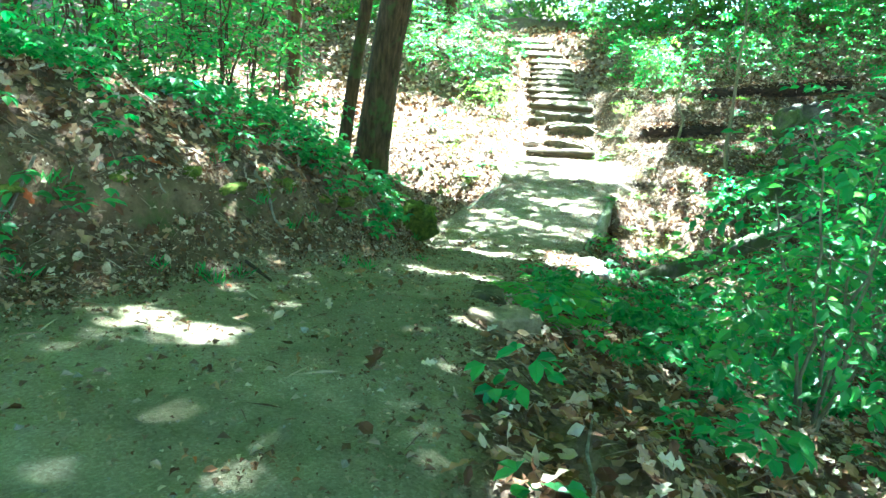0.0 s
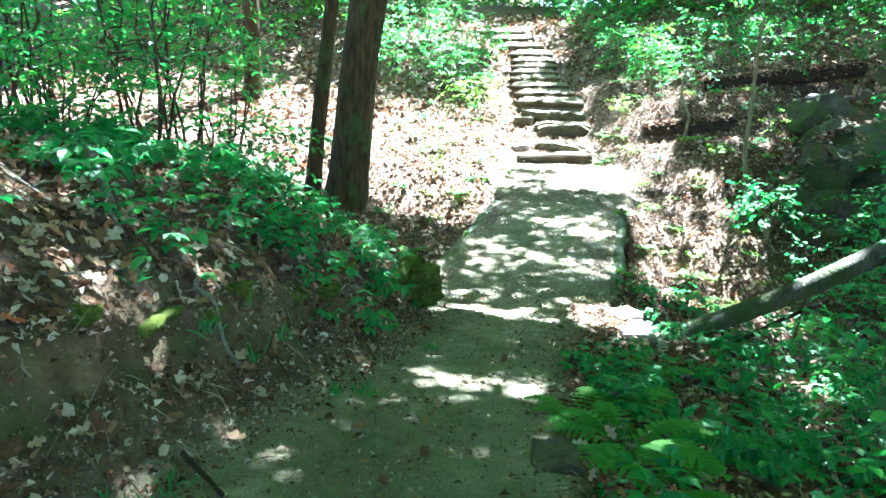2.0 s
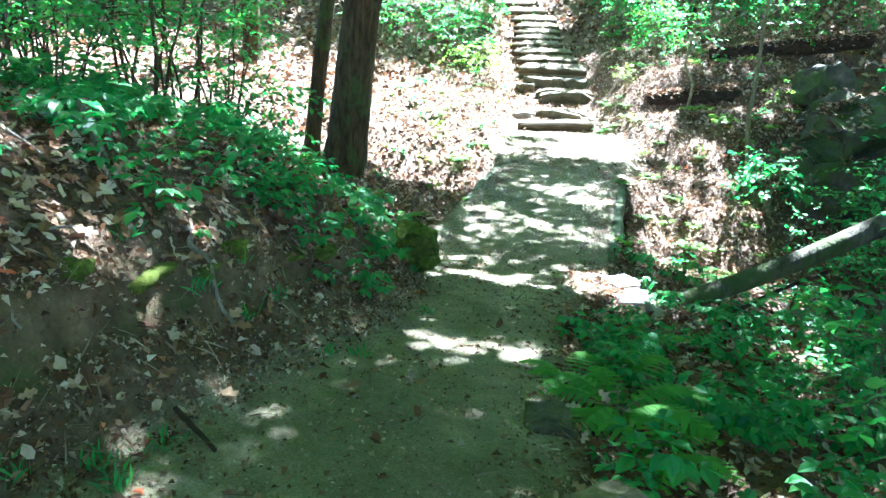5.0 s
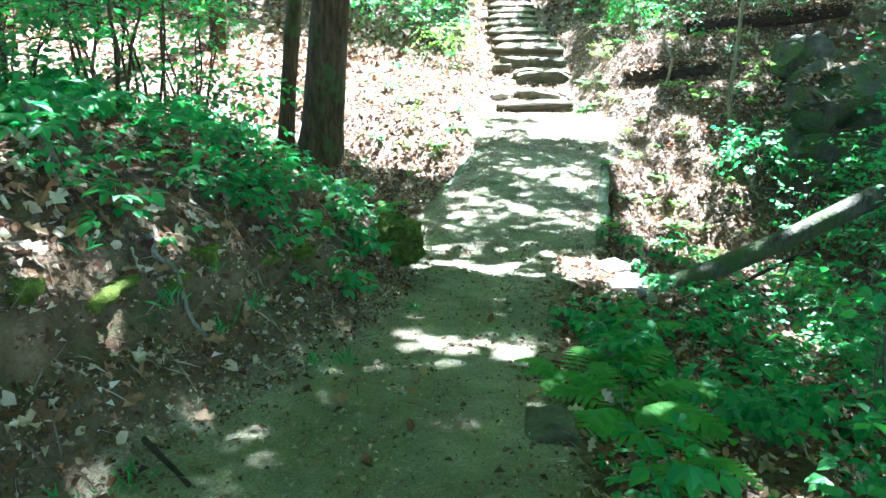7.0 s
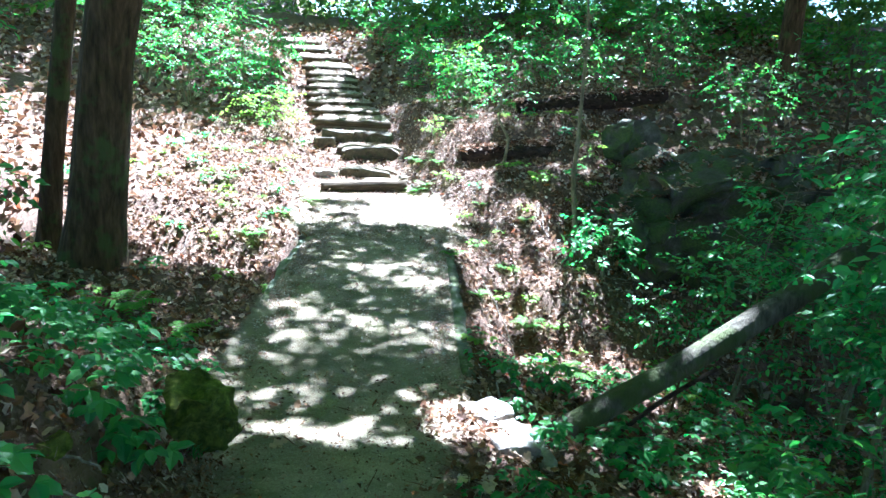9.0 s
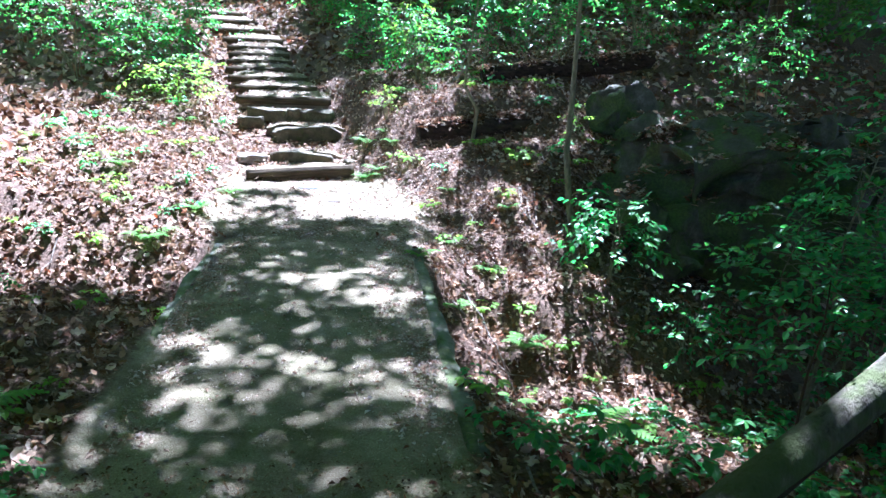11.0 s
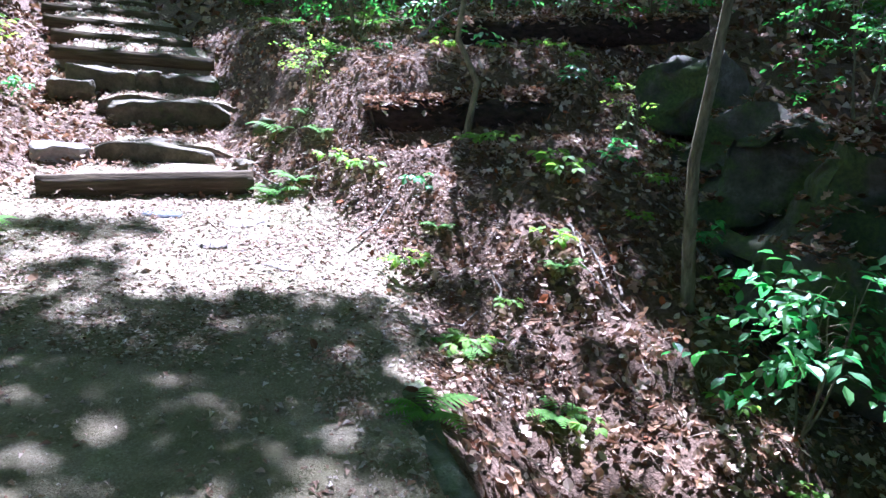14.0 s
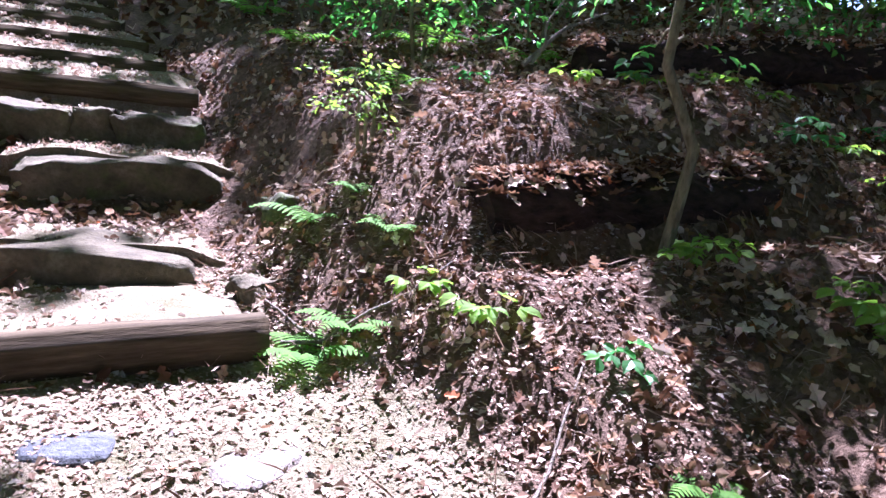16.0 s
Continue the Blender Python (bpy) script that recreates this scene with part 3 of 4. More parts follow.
TREES = [("tree", (-4.78, 10.75), (-2.4, 10.6, 17), .27, 51, "tall tree with dark ridged mossy bark"),
         ("tree", (-6.0, 12.2), (-4.3, 12.4, 15), .13, 52, "slim grey-brown tree beside a larger trunk"),
         ("tree", (5.2, 10.6), (5.5, 10.8, 16), .2, 53, "dark slender tree beyond the fallen log"),
         # the next four stand out of view, added to carry the shading leaves
         ("tree", (6.5, 4.5), (6.8, 4.2, 17), .25, 54, "unseen tall tree beside the path, added to carry shading leaves"),
         ("tree", (-8.5, 3.0), (-8.6, 3.4, 17), .25, 55, "unseen tall tree on the bank, added to carry shading leaves"),
         ("tree", (3.4, -4.0), (3.6, -4, 17), .25, 56, "unseen tall tree beside the path, added to carry shading leaves"),
         ("tree", (-5.5, -3.5), (-5.3, -3.2, 17), .22, 57, "unseen tall tree on the bank, added to carry shading leaves"),
         ("tree", (6.8, 19.0), (6.6, 19, 18), .24, 58, "tall woodland tree on the far slope"),
         ("tree", (3.0, 27.0), (3.2, 27.2, 20), .2, 59, "tall woodland tree above the stairs"),
         ("tree", (-9.5, 16.5), (-9.2, 16.6, 18), .2, 60, "tall woodland tree on the sunny slope"),
         ("tree", (-8.2, 25.5), (-8, 25.5, 20), .22, 61, "tall woodland tree above the stairs"),
         ("tree", (-11.5, 10.0), (-11.4, 10.2, 17), .2, 62, "tall woodland tree behind the bank")]
roots = []
for name, (x, y), head, r, seed, label in TREES:
    roots.append((limb_tree(name, (x, y, top(x, y)), head, r, label, seed), x, y))


# ---- the mostly unseen canopy, placed thick for shade and open for sun patches ----
def sun_share(x, y):
    """How much sun the crowns are made to let through to the ground round (x, y), set zone by zone."""
    def zone(x0, x1, y0, y1, soft=.5):
        return ease((x - x0) / soft + .5) * ease((x1 - x) / soft + .5) * ease((y - y0) / soft + .5) * ease((y1 - y) / soft + .5)
    s = .02 + 0 * x
    s = np.maximum(s, .34 * zone(-2.8, -.9, 10.7, 12.2))
    s = np.maximum(s, .26 * zone(-2.9, -.9, 8.2, 9.2))
    s = np.maximum(s, .5 * zone(-2.4, -1.3, 7.4, 7.9, .25))
    s = np.maximum(s, .8 * zone(-2.15, -1.5, 2.1, 2.4, .2))
    s = np.maximum(s, .45 * zone(-2.1, -1.1, 5.1, 5.7, .25))
    s = np.maximum(s, .4 * zone(-3.9, -3.3, 3.7, 4.6, .3))
    s = np.maximum(s, .2 * zone(-3.2, -.8, 12.0, 13.9))
    s = np.maximum(s, .23 * zone(-2.9, -.9, 9.2, 10.8))
    s = np.maximum(s, .42 * zone(-3.6, -2.0, 13.4, 15.9))
    s = np.maximum(s, 1.0 * zone(-2.2, -.25, 14.15, 17.3, .5))
    s = np.maximum(s, 1.0 * zone(-3.4, -1.6, 15.3, 17.3, .4))
    s = np.maximum(s, .93 * zone(-14, -3.0, 12.4, 18.2, .8))
    s = np.maximum(s, 1.0 * zone(-4.4, -1.6, 16.6, 20.5, .4))
    s = np.maximum(s, .68 * zone(-4.8, -3.2, 20.2, 22.4, .5))
    s = np.maximum(s, 1.0 * zone(-8, -2.6, 22.2, 27, .5))
    s = np.maximum(s, .6 * zone(-.9, 1.1, 12.8, 15.2, .6))
    s = np.maximum(s, .75 * zone(.3, 1.5, 12.45, 13.15, .3))
    s = np.maximum(s, .62 * zone(.3, 1.9, 10.9, 12.1, .3))
    s = np.maximum(s, .62 * zone(-.6, 1.6, 10.9, 12.8, .4))
    s = np.maximum(s, .8 * zone(-1.5, .2, 15.0, 17.6, .6))
    s = np.maximum(s, .6 * zone(-1.5, .8, 17.0, 20.0, .8))
    s = np.maximum(s, .42 * zone(.4, 3.4, 15.2, 21.0, .8))
    s = np.maximum(s, .42 * zone(2.2, 7.5, 13.8, 21.0, .8))
    s = np.maximum(s, .9 * zone(-1.2, -.3, 7.6, 8.4, .3))
    s = np.maximum(s, 1.0 * zone(.8, 1.35, 7.75, 8.25, .2))
    s = np.maximum(s, .42 * zone(-.5, 1.5, 9.2, 11.2, .6))
    s = np.maximum(s, .06 * zone(-2.4, -1.2, 4.5, 7.2, .6))
    s = np.maximum(s, .08 * zone(-.9, 2.5, 3.6, 7.6, .6))
    s = np.maximum(s, .36 * zone(-1.0, -.4, 3.25, 3.75, .2))
    s = np.maximum(s, .13 * zone(-6.0, -3.1, 2.0, 8.0, .6))
    s = np.maximum(s, .11 * zone(-3.5, -2.1, 1.3, 4.4, .4))
    s = np.maximum(s, .14 * zone(-.5, 3.5, 1.4, 5.6, .8))
    s = np.maximum(s, .34 * zone(-30, -5, 13.0, 40, 1.0))
    s = np.maximum(s, .14 * zone(-30, -5, 5.0, 13.0, 1.0))
    s = np.maximum(s, .34 * zone(-1.2, 3.0, 18.2, 26, 1.0))
    return s


def patches(x, y):
    """Even noise, 0 to 1, whose low values are the gaps between leaves."""
    n = .45 * rumple(x * .9, y, .74, 71) + .62 * rumple(x * .9, y, .36, 72) + .36 * rumple(x, y, .21, 74) + .32 * rumple(x, y, 2.2, 73)
    return .5 + .5 * np.tanh(n * .95)


def build_canopy():
    rng = np.random.RandomState(70)

    def leaves(count, x0, x1, y0, y1, low, high, gap):
        g = np.stack([rng.uniform(x0, x1, count), rng.uniform(y0, y1, count)], -1)
        h = low + (high - low) * rng.beta(1.2, 1.5, count)
        share = sun_share(g[:, 0], g[:, 1])
        keep = patches(g[:, 0], g[:, 1]) > gap * share ** .75
        return g[keep], h[keep]

    near, hn = leaves(210000, -9, 6, -3, 24, 8.5, 15, 1.02)
    # large unseen leaves all round, added to block sky light from the sides
    wide, hw = leaves(115000, -27, 21, -22, 42, 8, 17, 1.1)
    out = (wide[:, 0] < -8.5) | (wide[:, 0] > 5.5) | (wide[:, 1] < -2.5) | (wide[:, 1] > 23.5)
    wide, hw = wide[out], hw[out]
    # extra unseen layers that deepen the shade on the near path and right side
    more, hm = leaves(10000, -2.7, .4, -2, 7.4, 9, 14, 1.5)
    thick, ht = leaves(24000, 2.2, 9, 2, 20, 8, 13, .5)
    ok = thick[:, 1] < 13.2
    thick, ht = thick[ok], ht[ok]
    g, h = np.concatenate([near, more, thick, wide]), np.concatenate([hn, hm, ht, hw])
    fine = len(near) + len(more)
    zg = height(g[:, 0], g[:, 1])[0]
    # each leaf is set up the sun's ray from the ground it shades
    p = np.stack([g[:, 0] + SUN_WAY.x / SUN_WAY.z * h, g[:, 1] + SUN_WAY.y / SUN_WAY.z * h, zg + h], -1)
    n = len(p)
    rot = turns(rng.uniform(0, 6.28, n), rng.normal(.35, .35, n), rng.normal(0, .35, n))
    size = np.concatenate([rng.uniform(.11, .21, fine), rng.uniform(.15, .28, len(thick)), rng.uniform(.4, .72, len(wide))])
    spots = np.array([(x, y) for _, x, y in roots])
    near = np.argmin(((p[:, None, :2] - spots[None]) ** 2).sum(-1), 1)
    for k, (root, x, y) in enumerate(roots):
        m = near == k
        if m.any():
            v, f = strew(small_leaf(1, .7), p[m], rot[m], size[m])
            link("shade_crown", mesh_of("shade_crown", v - np.array(root.location), f, CANOPY), root, "translucent green leaves overhead, mostly unseen, placed to cast the shade")


build_canopy()


def far_woods():
    """Leafy undergrowth and crowns beyond the walk, all round; the unseen part is added to block low sky light."""
    rng = np.random.RandomState(80)
    shape = spray_shape(rng, 9, .9, .26, False)
    n = 27000
    a = np.where(rng.uniform(0, 1, n) < .6, rng.normal(0, .7, n), rng.uniform(-math.pi, math.pi, n))
    r = 15 + 24 * rng.beta(1.1, 1.6, n)
    x, y = -2 + r * np.sin(a), 9 + r * np.cos(a)
    clear = (np.abs(x - path_x(y)) < 1.6) & (y > 0) & (y < 30)
    lump = rumple(x, y, 5, 81) + .5 * rumple(x, y, 2, 82)
    h = (.2 + 13 * rng.beta(.75, 1.3, n)) * np.clip(.7 + .3 * lump, .2, 1.4)
    keep = ~clear & (rng.uniform(0, 1, n) < .65 + .35 * lump) & (rng.uniform(0, 1, n) < np.where((h < 2.5) & (x < -3) & (y > 13) & (y < 22), .25, 1))
    x, y, h = x[keep], y[keep], h[keep]
    # sprays that would shade the chosen sun patches are left out
    gx, gy = x - SUN_WAY.x / SUN_WAY.z * h, y - SUN_WAY.y / SUN_WAY.z * h
    keep = (patches(gx, gy) > sun_share(gx, gy) * 1.35) & (sun_share(gx, gy) < .5) & (sun_share(gx + 1.1, gy) < .6) & (sun_share(gx - 1.1, gy) < .6)
    x, y, h = x[keep], y[keep], h[keep]
    p = np.stack([x, y, height(x, y)[0] + h], -1)
    n = len(p)
    v, f = strew(shape, p, turns(rng.uniform(0, 6.28, n), rng.normal(-.1, .35, n), rng.normal(0, .3, n)), rng.uniform(.6, 1.2, n) * np.where(h > 6, 1.5, 1.0))
    tagged(new("far_woods", mesh_of("far_woods", v, f, CANOPY)), "sunlit yellow-green foliage of the surrounding woods, partly unseen and added to block sky light", "foliage", kind="stuff")


far_woods()


# ---- shrubs and saplings ----
def shrub(name, x, y, tall, wide, sprays, leaf, seed, label, mat=SHRUB, stems=4, low=.25, stem_r=.014, lean=(0, 0), bark=TWIG, sway=None):
    rng = np.random.RandomState(seed)
    root = thing(name, (x, y, top(x, y)), label, "shrub" if name == "shrub" else "sapling")
    heads, woods = [], []
    for k in range(stems):
        a = rng.uniform(0, 6.28)
        w = wide * (.15 + .45 * rng.uniform()) if stems > 1 else 0
        head = Vector((math.cos(a) * w + lean[0], math.sin(a) * w + lean[1], tall * rng.uniform(.75, 1.0)))
        pts = bend((math.cos(a) * .04, math.sin(a) * .04, -.08), head, 9, (.018 if stems > 1 else .007) * tall, rng)
        if sway:
            pts = [p + Vector((float(np.interp(p.z, sway[0], sway[1])), 0, 0)) for p in pts]
        v, f = tube(pts, [stem_r * (1 - .75 * i / 8) for i in range(9)], 7, .05, rng)
        link("stem", mesh_of("stem", v, f, bark, True), root)
        heads.append(pts)
    shapes = [spray_shape(rng, 9, leaf * 4.4, leaf, leaf < .13) for _ in range(3)]
    pieces = []
    twigs = []
    for k in range(sprays):
        pts = heads[k % stems]
        s = low + (1 - low) * rng.uniform(0, 1) ** .8
        i = min(7, int(s * 8))
        p = pts[i].lerp(pts[i + 1], s * 8 - i)
        a = rng.uniform(0, 6.28)
        reach = wide * rng.uniform(.15, .75) * (1.15 - .6 * s)
        q = p + Vector((math.cos(a) * reach, math.sin(a) * reach, reach * rng.uniform(-.1, .45)))
        if k % 3 == 0:
            twigs.append(tube([p, p.lerp(q, .5) + Vector((0, 0, .03)), q], [stem_r * .4, stem_r * .3, stem_r * .15], 4, cap=False))
        pieces.append((k % 3, q, a - math.pi / 2 + rng.normal(0, .5)))
    if twigs:
        v, f = joined(*twigs)
        tagged(link("branchwork", mesh_of("branchwork", v, f, bark, True), root), kind="stuff")
    out = []
    for t in range(3):
        sel = [(q, a) for j, q, a in pieces if j == t]
        if sel:
            n = len(sel)
            out.append(strew(shapes[t], np.array([tuple(q) for q, _ in sel]), turns(np.array([a for _, a in sel]), rng.normal(-.1, .3, n), rng.normal(0, .3, n)), rng.uniform(.7, 1.25, n)))
    v, f = joined(*out)
    link("foliage", mesh_of("foliage", v, f, mat), root, "thin green leaves")
    return root


for i, (x, y, tall, wide, sprays) in enumerate(((-5.6, 7.6, 2.8, 1.1, 75), (-6.9, 7.0, 3.4, 1.3, 90), (-6.2, 9.0, 3.2, 1.2, 75), (-8.2, 8.8, 3.8, 1.6, 110), (-7.6, 6.0, 2.8, 1.3, 85), (-9.4, 6.8, 3.8, 1.6, 100), (-5.0, 5.9, .8, .8, 70), (-5.9, 5.6, 1.0, .9, 80), (-4.6, 7.4, .8, .9, 80), (-10.2, 11.0, 3.6, 1.8, 150), (-7.2, 11.5, 3.0, 1.3, 90))):
    shrub("shrub", x, y, tall, wide, sprays, .115 if tall > 1.5 else .08, 100 + i, "leafy green shrub with thin dark stems on the bank" if tall > 1.5 else "low green shrub on the bank", SHRUB, 6, .4 if tall > 1.5 else .2, stem_r=.024 if tall > 1.5 else .012, bark=BARK)
for i, (x, y, tall, wide, sprays) in enumerate(((.95, 3.9, 1.7, .7, 60), (1.25, 4.9, 2.3, 1.0, 120), (1.8, 3.3, 2.4, 1.0, 80), (2.3, 5.6, 2.6, 1.2, 150), (1.1, 6.3, 1.2, .8, 90), (2.6, 7.3, 2.6, 1.1, 120), (3.3, 8.6, 3.2, 1.3, 130), (3.4, 11.6, 3.0, 1.2, 100), (4.8, 12.0, 3.4, 1.4, 110), (3.8, 6.6, 3.4, 1.4, 130))):
    shrub("shrub", x, y, tall, wide, sprays, .085, 130 + i, "leafy green shrub beside the gully", SHRUB, 4)
for i, (x, y, tall, wide, sprays) in enumerate(((-7.6, 25.5, 3.4, 1.6, 130), (-2.8, 26.0, 3.2, 1.4, 120), (-9.0, 28.5, 5.0, 2.2, 170), (-6.3, 31.0, 6.0, 2.6, 220), (-3.4, 30.0, 5.4, 2.2, 200), (-1.0, 27.5, 4.4, 1.9, 160), (1.6, 26.5, 4.8, 2.0, 170), (4.6, 27.5, 5.4, 2.2, 180), (7.8, 25.5, 5.0, 2.2, 170), (10.5, 22.5, 5.0, 2.2, 170), (-12.0, 26.0, 5.5, 2.4, 190))):
    shrub("shrub", x, y, tall, wide, sprays, .15, 180 + i, "leafy sunlit shrub at the head of the stairs", CANOPY, 4)
shrub("sapling", 1.23, 13.95, 4.6, .5, 16, .08, 160, "slim pale-barked sapling on the leafy gully bank", SHRUB, 1, .55, .047, (-.1, .05), sway=((0, .4, 1.0, 2, 4.6), (0, -.05, -.11, -.1, -.05)))
shrub("sapling", .2, 15.95, 3.0, .7, 22, .08, 161, "thin crooked sapling beside the rotten log", SHRUB, 1, .4, .034, (.0, .05), sway=((0, .3, .55, .85, 1.15, 2, 4), (0, .07, .15, -.03, -.03, .03, .1)))
shrub("sapling", 3.75, 11.4, 5.2, 1.2, 40, .1, 165, "slim dark sapling with high leaves beside the gully", GREEN, 1, .6, .045, (.1, .1), BARK)
shrub("sapling", 1.12, 9.16, 1.5, .3, 3, .05, 166, "thin bare sapling before the fallen log", SHRUB, 1, .7, .014, (.1, .0), BARK)
shrub("sapling", 2.3, 8.1, 3.6, 1.0, 60, .09, 162, "slim dark sapling with layered leaves by the fallen log", GREEN, 1, .35, .03, (.1, .2))
for i, (x, y, tall, wide, sprays) in enumerate(((2.8, 8.5, 3.7, 1.6, 150), (3.9, 9.7, 4.2, 1.9, 170), (3.2, 9.9, 3.4, 1.8, 170), (1.95, 6.9, 2.9, 1.4, 110), (3.6, 10.4, 2.6, 1.6, 130), (2.7, 11.3, 3.2, 1.5, 130), (4.4, 9.2, 3.6, 1.8, 180))):
    shrub("sapling", x, y, tall, wide, sprays, .1, 170 + i, "slim sapling with broad layered leaves beside the gully", GREEN, 2, .3, .022)
shrub("shrub", 1.45, 13.1, 1.1, .6, 56, .09, 163, "bright glossy-leaved bush on the gully bank", GREEN, 4, .45, .01)
shrub("shrub", 2.05, 12.2, .6, .4, 26, .075, 164, "small leafy bush in the gully", GREEN, 4, .3, .01)
for i, (x, y, tall, wide, sprays, mat) in enumerate(((-.3, 18.6, 1.3, .9, 110, SHRUB), (-1.0, 20.2, 1.2, .9, 110, SHRUB), (.9, 19.2, 1.5, 1.0, 100, SHRUB), (-1.6, 22.0, 1.4, 1.0, 100, SHRUB), (.1, 21.6, 2.2, 1.2, 110, SHRUB), (-.5, 19.4, 1.6, .6, 40, YOUNG), (-4.5, 18.0, .9, .7, 70, YOUNG), (-5.2, 18.7, 1.5, 1.1, 110, SHRUB), (-6.2, 18.6, 2.0, 1.3, 120, SHRUB), (-7.4, 19.4, 2.4, 1.5, 120, SHRUB), (-5.4, 19.8, 1.8, 1.2, 110, SHRUB), (5.6, 22.5, 3.0, 1.8, 120, SHRUB), (7.6, 20.4, 3.2, 1.9, 120, SHRUB), (8.6, 17.0, 3.2, 1.9, 110, SHRUB), (-4.9, 21.2, 1.3, .9, 90, SHRUB), (-6.4, 21.0, 2.0, 1.2, 110, SHRUB), (2.2, 18.4, 1.6, .9, 80, SHRUB), (-6.6, 23.6, 1.8, 1.0, 90, SHRUB), (-2.4, 24.4, 1.6, 1.0, 90, SHRUB), (-.92, 17.15, .5, .28, 24, YOUNG), (3.6, 18.6, 2.2, 1.4, 130, SHRUB), (5.0, 16.4, 2.4, 1.4, 130, SHRUB), (4.4, 20.2, 2.6, 1.6, 130, SHRUB), (1.8, 20.4, 2.0, 1.2, 110, SHRUB), (6.4, 13.5, 2.8, 1.6, 130, SHRUB), (2.8, 22.4, 2.6, 1.6, 120, SHRUB), (1.9, 16.0, .35, .3, 8, YOUNG))):
    shrub("shrub", x, y, tall, wide, sprays, .08 if tall > .6 else .05, 180 + i, "leafy green bush beside the stairs" if mat is SHRUB else "young yellow-green bush beside the stairs", mat, 4)


# ---- leaf litter ----
def lay(x, y, rng, lift=.012):
    """Places on the ground with a rough tilt to its slope."""
    z = height(x, y)[0]
    e = .06
    sx, sy = (height(x + e, y)[0] - z) / e, (height(x, y + e)[0] - z) / e
    return np.stack([x, y, z + lift], -1), np.arctan(sx), np.arctan(sy)


def oak_shape():
    """A curled, lobed dead leaf."""
    lobes = ((.0, 0, .02), (.17, .2, .1), (.33, .1, .04), (.54, .33, .15), (.7, .13, .07), (.86, .2, .15), (1.0, 0, .14))
    v, f = [], []
    for k, (y, w, z) in enumerate(lobes):
        v += [(-w, y - .5, z), (0, y - .5, .4 * z - .02), (w, y - .48, z * .8)]
        if k:
            a = 3 * k - 3
            f += [(a, a + 1, a + 4), (a, a + 4, a + 3), (a + 1, a + 2, a + 5), (a + 1, a + 5, a + 4)]
    return np.array(v, float), np.array([t for t in f if t not in ((0, 1, 4), (1, 2, 5))])


def dry_leaf():
    """An oval dead leaf, curled along and across."""
    v = np.array([(0, 0, .05), (-.27, .24, .11), (.25, .26, .13), (0, .3, 0), (-.3, .66, .15), (.28, .62, .08), (0, .66, .03), (.03, 1, .2)], float) - (0, .5, .05)
    f = np.array([(0, 2, 3), (0, 3, 1), (3, 2, 5), (3, 5, 6), (3, 6, 4), (3, 4, 1), (6, 5, 7), (6, 7, 4)])
    return v, f


def on_ground(rng, n, x0, x1, y0, y1, chance):
    x, y = rng.uniform(x0, x1, n), rng.uniform(y0, y1, n)
    keep = rng.uniform(0, 1, n) < chance(x, y)
    return x[keep], y[keep]


def litter_share(x, y):
    _, worn, bare = height(x, y)
    pile = .9 * ease((x + 1.35) / .3) * ease((-.35 - x) / .2) * ease((y - 7.55) / .2) * ease((8.6 - y) / .2)
    return np.clip(np.maximum(1 - worn, pile) ** 1.5 * np.clip(1 - 1.4 * bare, .16, 1), .012, 1) * np.clip(.8 + .4 * rumple(x, y, 1.1, 91), .4, 1) * np.where((np.abs(x + 1.86) < 1.05) & (y > 9.1) & (y < 13.2), 0.0, 1)


def build_litter():
    rng = np.random.RandomState(90)
    for name, n, box, size, shape, lift in (("leaf_litter", 19000, (-5.5, 3.2, 1.5, 20.5), (.06, .13), oak_shape(), .018), ("leaf_litter", 74000, (-5.5, 3.2, 1.5, 20.5), (.025, .085), dry_leaf(), .015), ("leaf_litter", 34000, (-16, 9, 8, 27), (.12, .2), small_leaf(1, .6, .3), .02)):
        x, y = on_ground(rng, n, *box, litter_share)
        if size[0] > .1:
            far = (x < -5.5) | (x > 3.2) | (y > 20.5)
            x, y = x[far], y[far]
        p, ax, ay = lay(x, y, rng, lift)
        m = len(p)
        p[:, 2] += rng.exponential(.012, m)
        rot = turns(rng.uniform(0, 6.28, m), rng.normal(0, .5, m), rng.normal(0, .55, m))
        tip = turns(np.zeros(m), ay, -ax)
        v, f = strew(shape, p, tip @ rot, rng.uniform(*size, m) * np.where((y > 13.2) & (x > -1.8) & (x < .2), .75, 1.0))
        tagged(new(name, mesh_of(name, v, f, LITTER)), "dry brown fallen leaves covering the woodland floor", "leaf litter", kind="stuff")


build_litter()


